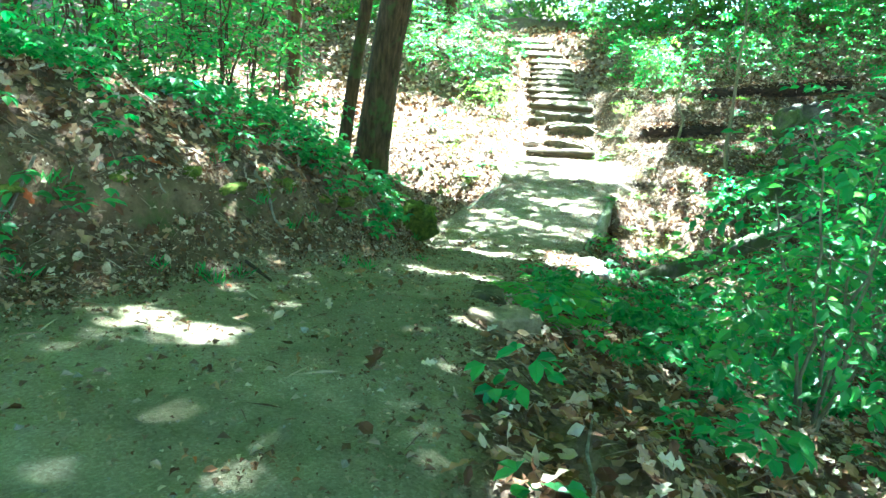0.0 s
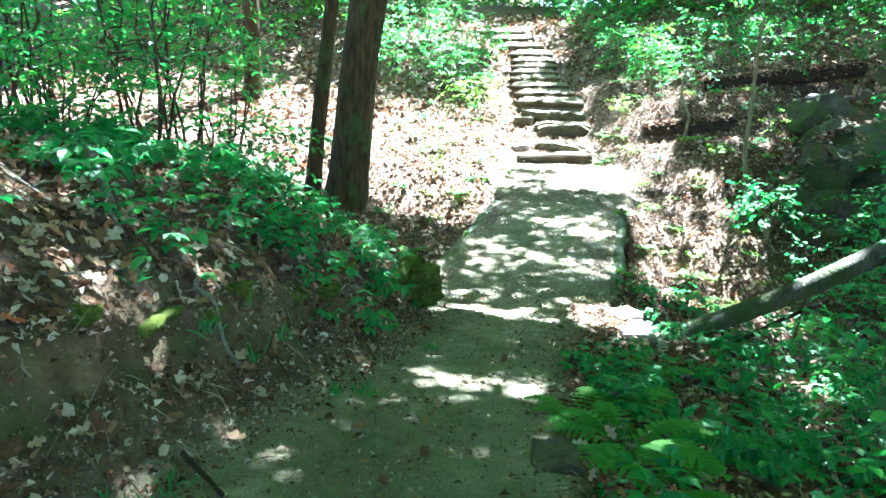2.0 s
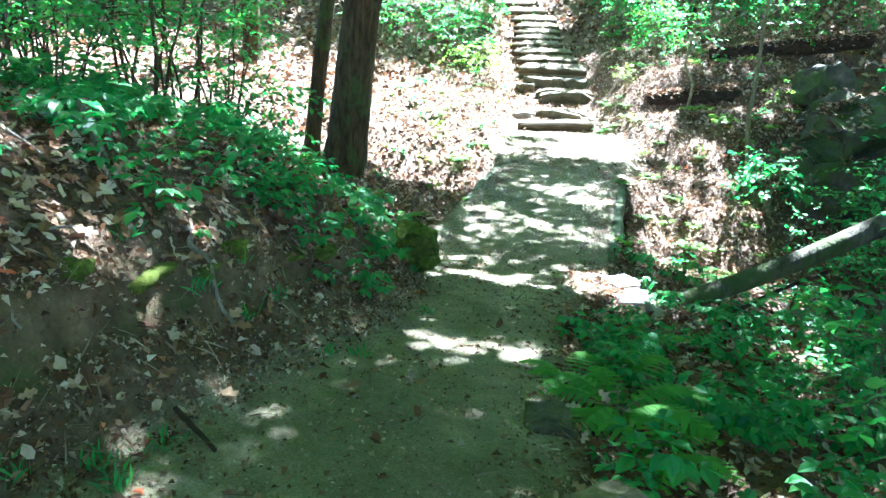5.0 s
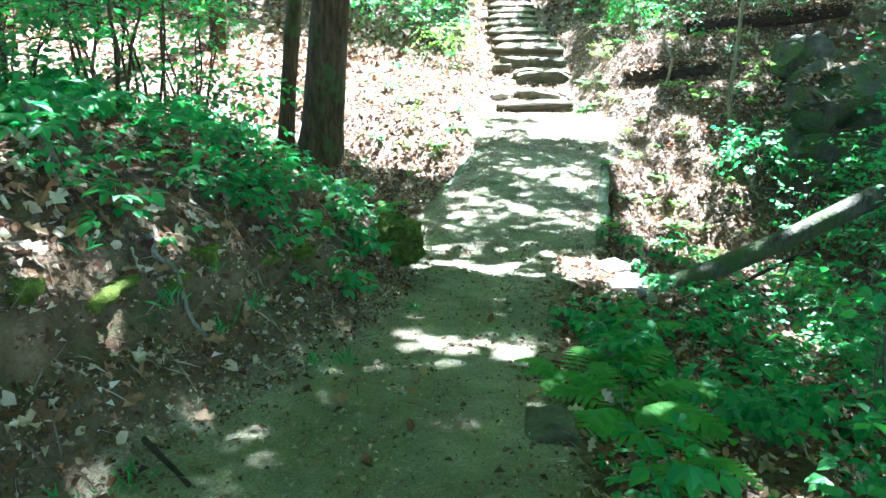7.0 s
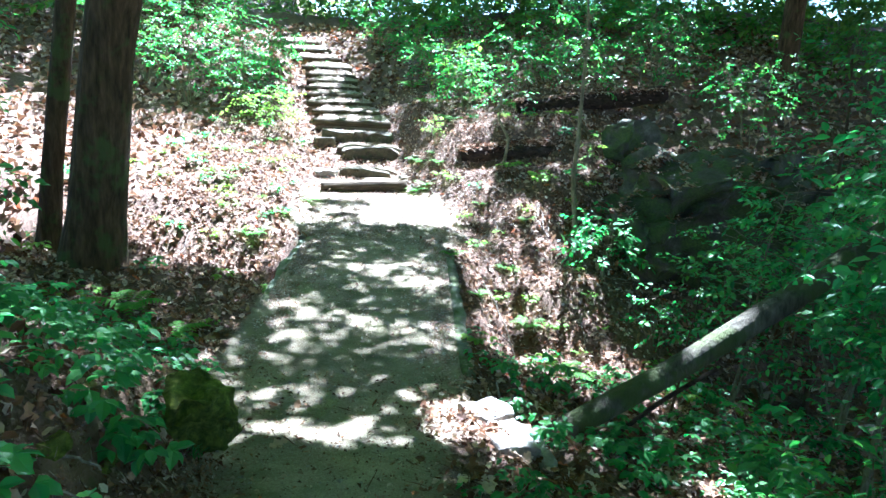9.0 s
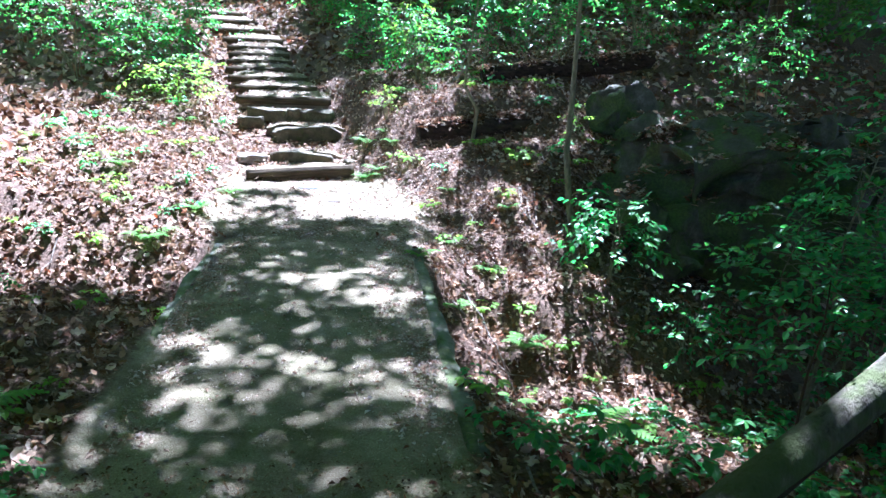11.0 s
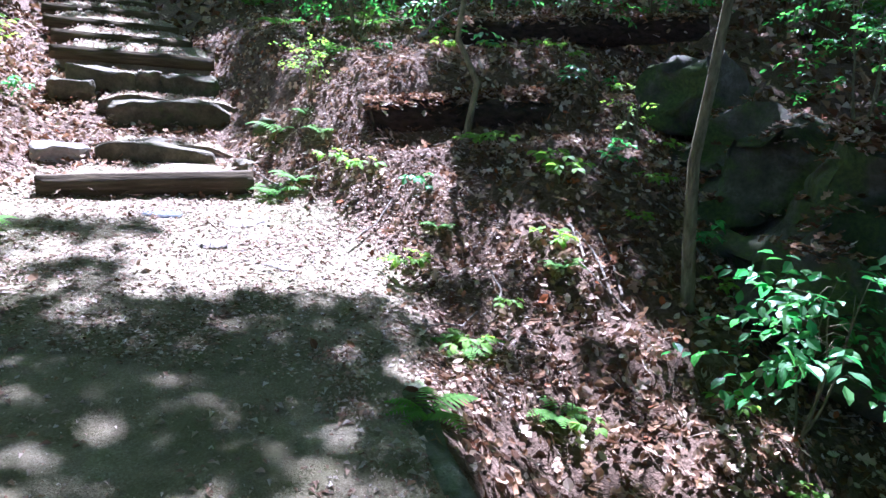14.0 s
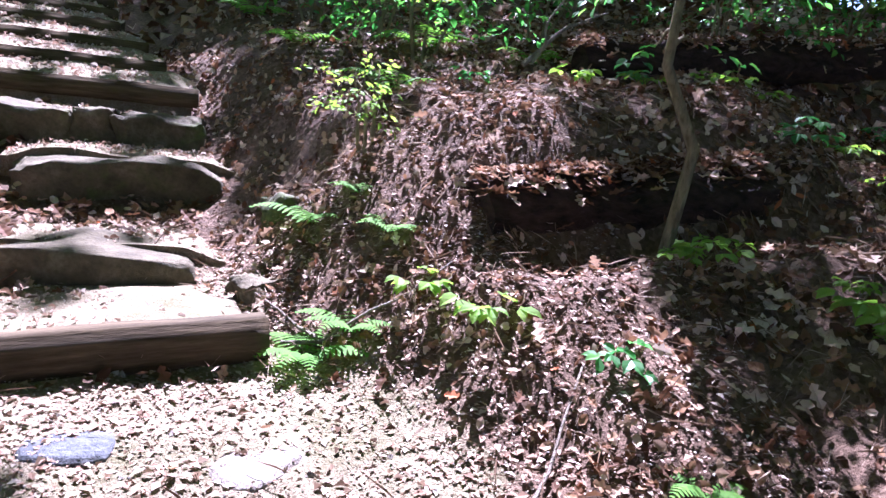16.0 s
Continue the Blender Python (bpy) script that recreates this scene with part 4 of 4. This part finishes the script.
def build_crumbs():
    """Fine bits of leaf and bark on the trodden ground."""
    rng = np.random.RandomState(92)
    x, y = on_ground(rng, 75000, -3.6, -.3, 1.2, 19, lambda x, y: np.where((np.abs(x + 1.86) < 1.05) & (y > 8.9) & (y < 13.35), 0, np.where(y > 13.3, .5, np.where(height(x, y)[2] > .1, 1.0, .3 + .5 * ease((np.abs(x - path_x(y)) - path_half(y) * .6) / .3)))))
    p, ax, ay = lay(x, y, rng, .008)
    n = len(p)
    v, f = strew(small_leaf(1, .6, .3), p, turns(rng.uniform(0, 6.28, n), rng.normal(0, .2, n), rng.normal(0, .2, n)), .008 + np.minimum(rng.exponential(.009, n), .04))
    tagged(new("leaf_crumbs", mesh_of("leaf_crumbs", v, f, NEEDLE)), "crumbled dry leaf and bark bits on the dirt", "leaf litter", kind="stuff")
    x, y = on_ground(rng, 30000, -3.8, -1.5, 1.2, 7, lambda x, y: (height(x, y)[2] > .08) * .8)
    p, ax, ay = lay(x, y, rng, .012)
    n = len(p)
    v, f = strew(small_leaf(1, .5, .4), p, turns(rng.uniform(0, 6.28, n), rng.normal(0, .5, n), rng.normal(0, .5, n)), .012 + np.minimum(rng.exponential(.014, n), .035))
    tagged(new("leaf_crumbs", mesh_of("leaf_crumbs", v, f, LITTER)), "broken dry leaves and bark bits below the bank", "leaf litter", kind="stuff")
    x, y = on_ground(rng, 44000, -3.3, .3, 13.2, 17.2, lambda x, y: np.clip(.6 + .5 * rumple(x, y, .8, 34), .25, 1))
    p, ax, ay = lay(x, y, rng, .007)
    n = len(p)
    v, f = strew(small_leaf(1, .55, .12), p, turns(rng.uniform(0, 6.28, n), rng.normal(0, .12, n), rng.normal(0, .12, n)), .012 + np.minimum(rng.exponential(.011, n), .04))
    tagged(new("leaf_crumbs", mesh_of("leaf_crumbs", v, f, CRUMB)), "pale broken leaf bits strewn over the dirt landing", "leaf litter", kind="stuff")
    x, y = on_ground(rng, 9000, -3.2, -.5, 1.0, 9.0, lambda x, y: np.clip(.25 + .7 * rumple(x, y, .6, 35), .03, 1) * (height(x, y)[1] > .3))
    p, ax, ay = lay(x, y, rng, .007)
    n = len(p)
    v, f = strew(leaf_shape(1, .5, .25), p, turns(rng.uniform(0, 6.28, n), rng.normal(0, .2, n), rng.normal(0, .25, n)), .01 + np.minimum(rng.exponential(.011, n), .04))
    tagged(new("leaf_crumbs", mesh_of("leaf_crumbs", v, f, LITTER)), "brown leaf bits trodden into the dirt path", "leaf litter", kind="stuff")
    parts = []
    for root, w, lift, y0, y1, slope in TREADS:
        n = 380
        x, y = np.clip(rng.normal(0, w * .36, n), -w / 2, w / 2), rng.uniform(y0, y1 - .1, n)
        p = np.stack([x, y, lift + slope * (y - y0) + .012 - .06 * ease((np.abs(x) - w / 2 + .2) / .25)], -1)
        a = root.rotation_euler.z
        p = p @ np.array([(math.cos(a), math.sin(a), 0), (-math.sin(a), math.cos(a), 0), (0, 0, 1)]) + np.array(root.location)
        parts.append(strew(leaf_shape(1, .55, .3), p, turns(rng.uniform(0, 6.28, n), rng.normal(0, .35, n), rng.normal(0, .35, n)), .012 + np.minimum(rng.exponential(.015, n), .055)))
    v, f = joined(*parts)
    tagged(new("leaf_litter", mesh_of("leaf_litter", v, f, CRUMB)), "dry leaves and bits fallen on the stair treads", "leaf litter", kind="stuff")
    x, y = rng.uniform(-2.85, -.85, 38000), rng.uniform(8.7, 13.6, 38000)
    keep = rng.uniform(0, 1, 38000) < np.clip(.16 + 1.1 * ease((np.abs(x + 1.86) - .45) / .5), 0, 1) * np.clip(.5 + .6 * rumple(x, y, .7, 33), 0, 1)
    x, y = x[keep], y[keep]
    n = len(x)
    z = deck_z(y) + .014 * rumple(x, y, .6, 21) + .006 * rumple(x, y, .17, 22) + .006
    v, f = strew(small_leaf(1, .5, .3), np.stack([x, y, z], -1), turns(rng.uniform(0, 6.28, n), rng.normal(0, .3, n), rng.normal(0, .3, n)), .01 + np.minimum(rng.exponential(.012, n), .035))
    tagged(new("leaf_crumbs", mesh_of("leaf_crumbs", v, f, CRUMB)), "dry leaf bits along the footbridge's edges", "leaf litter", kind="stuff")


build_crumbs()


def build_needles():
    """Fine twigs, stalks and needles among the litter."""
    rng = np.random.RandomState(93)
    v = np.array([(-.5, -.5, 0), (.5, -.5, 0), (.3, .1, .1), (-.4, .5, .03)]) * (.02, 1, .6)
    shape = (v, np.array([(0, 1, 2), (0, 2, 3)]))
    x, y = on_ground(rng, 90000, -4.5, 2.4, 1.5, 17.5, lambda x, y: (.04 + litter_share(x, y) * np.where((y > 12.8) & (x > -2), 1.0, .35) + .5 * (height(x, y)[2] > .2)))
    p, ax, ay = lay(x, y, rng, .03)
    n = len(p)
    p[:, 2] += rng.exponential(.012, n)
    tip = turns(np.zeros(n), ay, -ax)
    v, f = strew(shape, p, tip @ turns(rng.uniform(0, 6.28, n), rng.normal(0, .25, n), rng.normal(0, .5, n)), .03 + np.minimum(rng.exponential(.045, n), .14))
    tagged(new("twig_litter", mesh_of("twig_litter", v, f, NEEDLE)), "fine dry twigs and leaf stalks on the ground", "leaf litter", kind="stuff")


build_needles()


# ---- undergrowth ----
def plant_shape(rng, leaves, size, spread, tall):
    """A low plant: leaves in threes on short stalks."""
    out = []
    for k in range(leaves):
        a = rng.uniform(0, 6.28)
        r, h = spread * rng.uniform(.2, 1), tall * rng.uniform(.45, 1)
        c = np.array([(math.cos(a) * r, math.sin(a) * r, h)])
        for t in (-1.0, 0, 1.0):
            out.append(strew(leaf_shape(1, .62, .1), c, turns(np.array([a - math.pi / 2 + t]), np.array([rng.normal(-.25, .2)]), np.array([rng.normal(0, .25)])), size * rng.uniform(.7, 1.15)))
    return joined(*out)


def stalk_shape(rng, n, spread, tall):
    out = []
    for k in range(n):
        a = rng.uniform(0, 6.28)
        out.append(tube([(0, 0, -.03), (math.cos(a) * spread * .3, math.sin(a) * spread * .3, tall * .5), (math.cos(a) * spread * .7, math.sin(a) * spread * .7, tall * .85)], [.003, .0025, .0015], 4, cap=False))
    return joined(*out)


def fern_shape(rng, fronds=7, long=.45):
    out = []
    for k in range(fronds):
        a = 6.28 * k / fronds + rng.normal(0, .25)
        L = long * rng.uniform(.7, 1.1)
        d = np.array([math.cos(a), math.sin(a), 0])
        side = np.array([-math.sin(a), math.cos(a), 0])
        n = 13
        for i in range(1, n):
            s = i / n
            p = d * (L * s) + np.array([0, 0, L * (1.0 * s - .85 * s * s)])
            w = L * .27 * math.sin(math.pi * min(1, .18 + .82 * s)) ** .8 * (1 - .25 * s)
            for sg in (-1, 1):
                tip = p + side * sg * w + d * w * .35 + np.array([0, 0, -.25 * w])
                q = d * L / n * .62
                out.append((np.array([p - q, p + q, tip + q * .35, tip - q * .2]), np.array([(0, 1, 2), (0, 2, 3)])))
    return joined(*out)


def green_share(x, y):
    _, worn, bare = height(x, y)
    px, hw = path_x(y), path_half(y)
    right = (x > px + hw) & (y < 9.5) & (x < 5)
    bank = (x < px - hw - np.where(y > 4.6, .18, .4)) & (y < 9)
    s = np.where(right, .85, np.where(bank, .85, .045))
    s = s * np.where((y > 9.5) & (x > .8) & (x < 4) & (y < 11.6), 5, 1)
    s = s * np.where(np.hypot(x + 2.3, y - 6.75) < .42, .1, 1)
    s = s * np.where(np.hypot(x + .68, y - 4.85) < .4, .12, 1)
    s = s * np.where(np.hypot(x + .75, (y - 7.8) * .8) < .5, .05, 1)
    s = s * np.where(right & (y < 3.7) & (x < 1.2), .22, 1)
    s = s * np.where(bank & ((x < -3.6) | (y > 4.6)), 2.2, 1)
    ragged = .9 * rumple(x, y, 1.6, 96)
    s = s * ease((x + 7.6 + ragged) / 1.6) * ease((4.6 + ragged - x) / 1.6)
    return np.clip(s * np.clip(.55 + .75 * rumple(x, y, 1.3, 95), 0.02, 1.3), 0, 1) * (1 - np.clip(worn * 1.4, 0, 1)) * (1 - bare * .8 * (y < 4.6)) * np.where(((np.abs(x + 1.86) < 1.15) & (y > 9) & (y < 13.3)) | ((np.abs(x - path_x(y)) < 1.0) & (y > 13)), 0, 1)


def build_undergrowth():
    rng = np.random.RandomState(94)
    x, y = on_ground(rng, 7800, -8, 5, .8, 18, green_share)
    p, ax, ay = lay(x, y, rng, 0)
    pieces = []
    for k in range(5):
        shape = plant_shape(rng, 6 + k, .055 + .006 * k, .09 + .015 * k, .1 + .035 * k)
        m = np.arange(len(p)) % 5 == k
        n = m.sum()
        pieces.append(strew(shape, p[m], turns(rng.uniform(0, 6.28, n), rng.normal(0, .12, n), rng.normal(0, .12, n)), rng.uniform(.7, 1.35, n)))
    v, f = joined(*pieces)
    tagged(new("undergrowth", mesh_of("undergrowth", v, f, GREEN)), "low green three-leaved plants carpeting the banks", "undergrowth", kind="stuff")


build_undergrowth()


def build_plants():
    rng = np.random.RandomState(97)
    made = {}
    for kind in ("fern", "seedling"):
        root = new(kind)
        tagged(link("stalk", mesh_of("stalk", *stalk_shape(rng, 6, .12, .14), TWIG, True), root), kind="stuff")
        shape = fern_shape(rng) if kind == "fern" else plant_shape(rng, 8, .075, .13, .2)
        link("frond" if kind == "fern" else "foliage", mesh_of("foliage", *shape, FERN if kind == "fern" else YOUNG), root)
        made[kind] = tagged(root, "bright green fern on the leaf-strewn ground" if kind == "fern" else "small light-green seedling in the leaf litter", kind, kind + "s on the slope")
    ferns = [(-.66, 4.75, 1.25), (-.6, 5.2, 1.1), (-.92, 5.0, .75), (-.45, 4.4, 1.0), (-.7, 5.9, .9), (-.5, 6.5, .8), (-3.2, 4.9, .5), (-3.9, 9.6, 1.1), (-3.4, 9.3, .8), (-3.6, 13.1, .8), (-3.3, 13.9, .7), (-3.1, 15.0, .6), (-1.32, 16.1, .7), (-1.12, 16.15, .6), (-1.25, 17.0, .7), (-1.0, 16.9, .5), (-.35, 13.7, .6), (.1, 13.3, .5), (-.2, 14.9, .4), (.5, 14.3, .5), (-.9, 16.5, .5), (-4.3, 14.6, .6), (-4.9, 16.4, .7), (-4.2, 17.4, .6), (-3.9, 16.2, .5), (-.6, 18.0, 1.0), (-.2, 19.0, 1.1), (-1.2, 19.3, .9), (-1.5, 20.6, 1.1), (.6, 18.5, .8), (-.75, 12.9, .6), (.3, 12.2, .7), (-.4, 12.4, .6), (-.3, 10.4, .7), (.2, 9.7, .8)]
    for k, (x, y, s) in enumerate(ferns):
        ob = copy_thing(made["fern"], Matrix.Translation((x, y, top(x, y))) @ Matrix.Rotation(k * 1.7, 4, "Z")) if k else made["fern"]
        ob.matrix_basis = Matrix.Translation((x, y, top(x, y))) @ Matrix.Rotation(k * 1.7, 4, "Z") @ Matrix.Scale(s, 4)
    spots = [(rng.uniform(-6, 2.4), rng.uniform(8.5, 17.5)) for _ in range(150)]
    first = True
    for x, y in spots:
        if abs(x - path_x(y)) < path_half(y) + (.25 if y < 15 else .5) or (abs(x + 1.86) < 1.2 and 9 < y < 13.4):
            continue
        m = Matrix.Translation((x, y, top(x, y))) @ Matrix.Rotation(rng.uniform(0, 6), 4, "Z")
        ob = made["seedling"] if first else copy_thing(made["seedling"], m)
        first = False
        ob.matrix_basis = m @ Matrix.Scale(rng.uniform(.5, 1.2), 4)


build_plants()


# ---- sticks and pebbles ----
def build_sticks():
    rng = np.random.RandomState(99)
    k = 0
    while k < 70:
        x, y = rng.uniform(-5, 2.2), rng.uniform(1.5, 17)
        if height(np.array([x]), np.array([y]))[1][0] > .5:
            continue
        k += 1
        a, L = rng.uniform(0, 6.28), rng.uniform(.2, .8)
        pts = []
        for s in np.linspace(-.5, .5, 5):
            u, w = x + math.cos(a) * L * s + rng.normal(0, .012), y + math.sin(a) * L * s + rng.normal(0, .012)
            pts.append((u - x, w - y, top(u, w) + .03 + rng.uniform(0, .025)))
        v, f = tube(pts, [.009, .008, .007, .006, .004], 5)
        ob = new("stick", mesh_of("stick", v, f, DEAD, True))
        ob.location = (x, y, 0)
        tagged(ob, "thin dry grey-brown stick on the leaf litter", "stick", "fallen sticks")


build_sticks()


def build_grit():
    rng = np.random.RandomState(98)
    x, y = on_ground(rng, 7000, -3, 0, 1.0, 16, lambda x, y: np.where(height(x, y)[1] > .2, .6, .02) * np.where((np.abs(x + 1.86) < 1.0) & (y > 9) & (y < 13.3), 0, 1))
    p, _, _ = lay(x, y, rng, .0)
    v = np.array([(1, 0, 0), (-.5, .8, 0), (-.5, -.8, 0), (.1, 0, .8), (0, 0, -.5)]) * .5
    f = np.array([(0, 1, 3), (1, 2, 3), (2, 0, 3), (1, 0, 4), (2, 1, 4), (0, 2, 4)])
    n = len(p)
    v, f = strew((v, f), p, turns(rng.uniform(0, 6.28, n), rng.normal(0, .4, n), rng.normal(0, .4, n)), .007 + rng.exponential(.008, n))
    tagged(new("gravel", mesh_of("gravel", v, f, PALE)), "fine pale gravel scattered on the dirt path", "gravel", kind="stuff")


build_grit()


# ---- litter on the rotten logs, roots and tufts on the bank ----
def dress_logs():
    rng = np.random.RandomState(120)
    for a, b, rad, n in (((-.5, 16.4, .73), (1.5, 16.6, 1.02), .17, 900), ((.7, 17.9, 1.68), (3.9, 17.8, 2.1), .16, 700)):
        s, w = rng.uniform(-.03, 1.0, n), rng.normal(.0, .65, n)
        p = np.array(a) + (np.array(b) - np.array(a)) * s[:, None]
        p[:, 1] += np.sin(w) * rad * 1.15
        p[:, 2] += np.cos(w) * rad * 1.12 + .01
        v, f = strew(oak_shape(), p, turns(rng.uniform(0, 6.28, n), rng.normal(0, .4, n), rng.normal(0, .4, n)), rng.uniform(.05, .11, n))
        tagged(new("leaf_litter", mesh_of("leaf_litter", v, f, LITTER)), "dry brown leaves lying on the rotten log", "leaf litter", kind="stuff")


dress_logs()


def bank_edge(y):
    return float(path_x(y) - path_half(y)) - .45 * (1 - float(ease((y - 1.5) / 2.2)))


def build_bank_bits():
    rng = np.random.RandomState(121)
    for k, y in enumerate((2.5, 3.1, 3.55, 3.9, 4.22, 4.55, 5.0, 5.35, 5.8, 6.2, 6.6)):
        x = bank_edge(y) - rng.uniform(.46, .58)
        size = (rng.uniform(.08, .15), rng.uniform(.14, .34), rng.uniform(.06, .11))
        rock("moss_clump", (x, y, top(x, y) - size[2] * .72), size, MOSS, 200 + k, "cushion of yellow-green moss on the bank's lip", "moss", rng.uniform(-.5, .5), "moss on the bank", .3, .35)
    for k in range(16):
        y = 4.33 if k == 0 else rng.uniform(2.3, 6.6)
        x = bank_edge(y) - rng.uniform(.5, .58)
        z = top(x, y)
        drop = .3 if k == 0 else rng.uniform(.1, .28)
        end = (x + rng.uniform(.1, .2), y + rng.normal(0, .1), z - drop)
        pts = bend((x - .06, y, z + .0), end, 7, .014, rng)
        r0 = .014 if k == 0 else rng.uniform(.004, .009)
        v, f = tube([p - Vector((x, y, z)) for p in pts], [r0 * (1 - .09 * i) for i in range(7)], 6)
        ob = new("root", mesh_of("root", v, f, DEAD, True))
        ob.location = (x, y, z)
        tagged(ob, "pale bare root hanging from the eroded bank", "root", "roots on the bank")
    v = np.array([(-.5, 0, 0), (.5, 0, 0), (.3, .12, .6), (-.1, .4, 1.0)]) * (.05, 1, 1)
    blade = (v, np.array([(0, 1, 2), (0, 2, 3)]))
    tufts = []
    for k in range(18):
        y = rng.uniform(1.6, 7.0)
        x = bank_edge(y) - rng.uniform(-.1, .75)
        n = 26
        off = rng.normal(0, .03, (n, 3)) * (1, 1, 0)
        vv, ff = strew(blade, off, turns(rng.uniform(0, 6.28, n), rng.normal(-.15, .3, n), rng.normal(0, .2, n)), rng.uniform(.04, .1, n))
        tufts.append((vv + (x, y, top(x, y) - .005), ff))
    vv, ff = joined(*tufts)
    tagged(new("grass", mesh_of("grass", vv, ff, GREEN)), "small green grass tufts on the dirt bank", "grass", kind="stuff")


build_bank_bits()
BLUE = stone_material("blue_grey_stone", (0.22, 0.27, 0.3), (0.33, 0.4, 0.43), (0.45, 0.52, 0.55), 0.0)
rock("flat_stone", (-3.72, 4.5, top(-3.72, 4.5) - .01), (.24, .13, .07), BLUE, 61, "flat pale blue-grey stone on the leafy bank", "stone", .2, flat=.3)
log("branch", (-3.5, 4.5, top(-3.5, 4.5) + .14), (-3.2, 4.3, top(-3.2, 4.3) + .0), .035, .012, DEAD, "pale broken branch stub on the leafy bank", 62, 6, .004)
log("branch", (-3.85, 4.75, top(-3.85, 4.75)), (-3.6, 4.7, top(-3.6, 4.7) + .16), .04, .02, ROTTEN, "dark curled dead branch on the bank", 63, 8, .02, -.06)
log("branch", (-.3, 12.6, top(-.3, 12.6) + .1), (.05, 11.5, top(.05, 11.5) + .12), .012, .006, DEAD, "bare pale branch lying in the gully", 64, 8, .015, -.05)
log("branch", (.2, 17.75, 1.6), (.85, 17.8, 2.08), .018, .006, DEAD, "bare pale branch on the slope", 65, 8, .012, -.04)
log("branch", (.25, 17.72, 1.62), (.5, 17.7, 2.1), .012, .004, DEAD, "bare pale branch on the slope", 66, 8, .015)
log("branch", (-2.35, 3.55, top(-2.35, 3.55) + .015), (-2.1, 3.42, top(-2.1, 3.42) + .015), .012, .009, ROTTEN, "short dark stick on the dirt", 67, 5, .002)


def dress_boulder():
    """Dry leaves caught on the flat top of the large boulder."""
    rng = np.random.RandomState(140)
    m = big.matrix_basis
    spots = [m @ v.co for v in big.data.vertices if v.normal.z > .72 and v.co.z > 1.6]
    spots = [p for p in spots for _ in range(6) if rng.uniform() < .4 + .5 * float(rumple(p.x, p.y, 1.2, 141))]
    p = np.array([tuple(q) for q in spots]) + rng.normal(0, .05, (len(spots), 3)) * (1, 1, .2) + (0, 0, .015)
    n = len(p)
    v, f = strew(oak_shape(), p, turns(rng.uniform(0, 6.28, n), rng.normal(0, .4, n), rng.normal(0, .4, n)), rng.uniform(.06, .13, n))
    tagged(new("leaf_litter", mesh_of("leaf_litter", v, f, LITTER)), "dry brown leaves lying on the mossy boulder", "leaf litter", kind="stuff")


dress_boulder()


def pale_root():
    """The thick bare root that hangs down the eroded bank."""
    rng = np.random.RandomState(143)
    pts = []
    for k, x in enumerate(np.linspace(-2.8, -2.48, 10)):
        y = 4.29 - .1 * k / 9 + rng.normal(0, .012)
        pts.append(Vector((x + 2.66, y - 4.25, top(x, y) + .028 - .7)))
    v, f = tube(pts, [.017 - .0009 * k for k in range(10)], 7, .12, rng)
    ob = new("root", mesh_of("root", v, f, DEAD, True))
    ob.location = (-2.66, 4.25, .7)
    tagged(ob, "pale crooked root hanging down the eroded bank", "root", "roots on the bank")


pale_root()
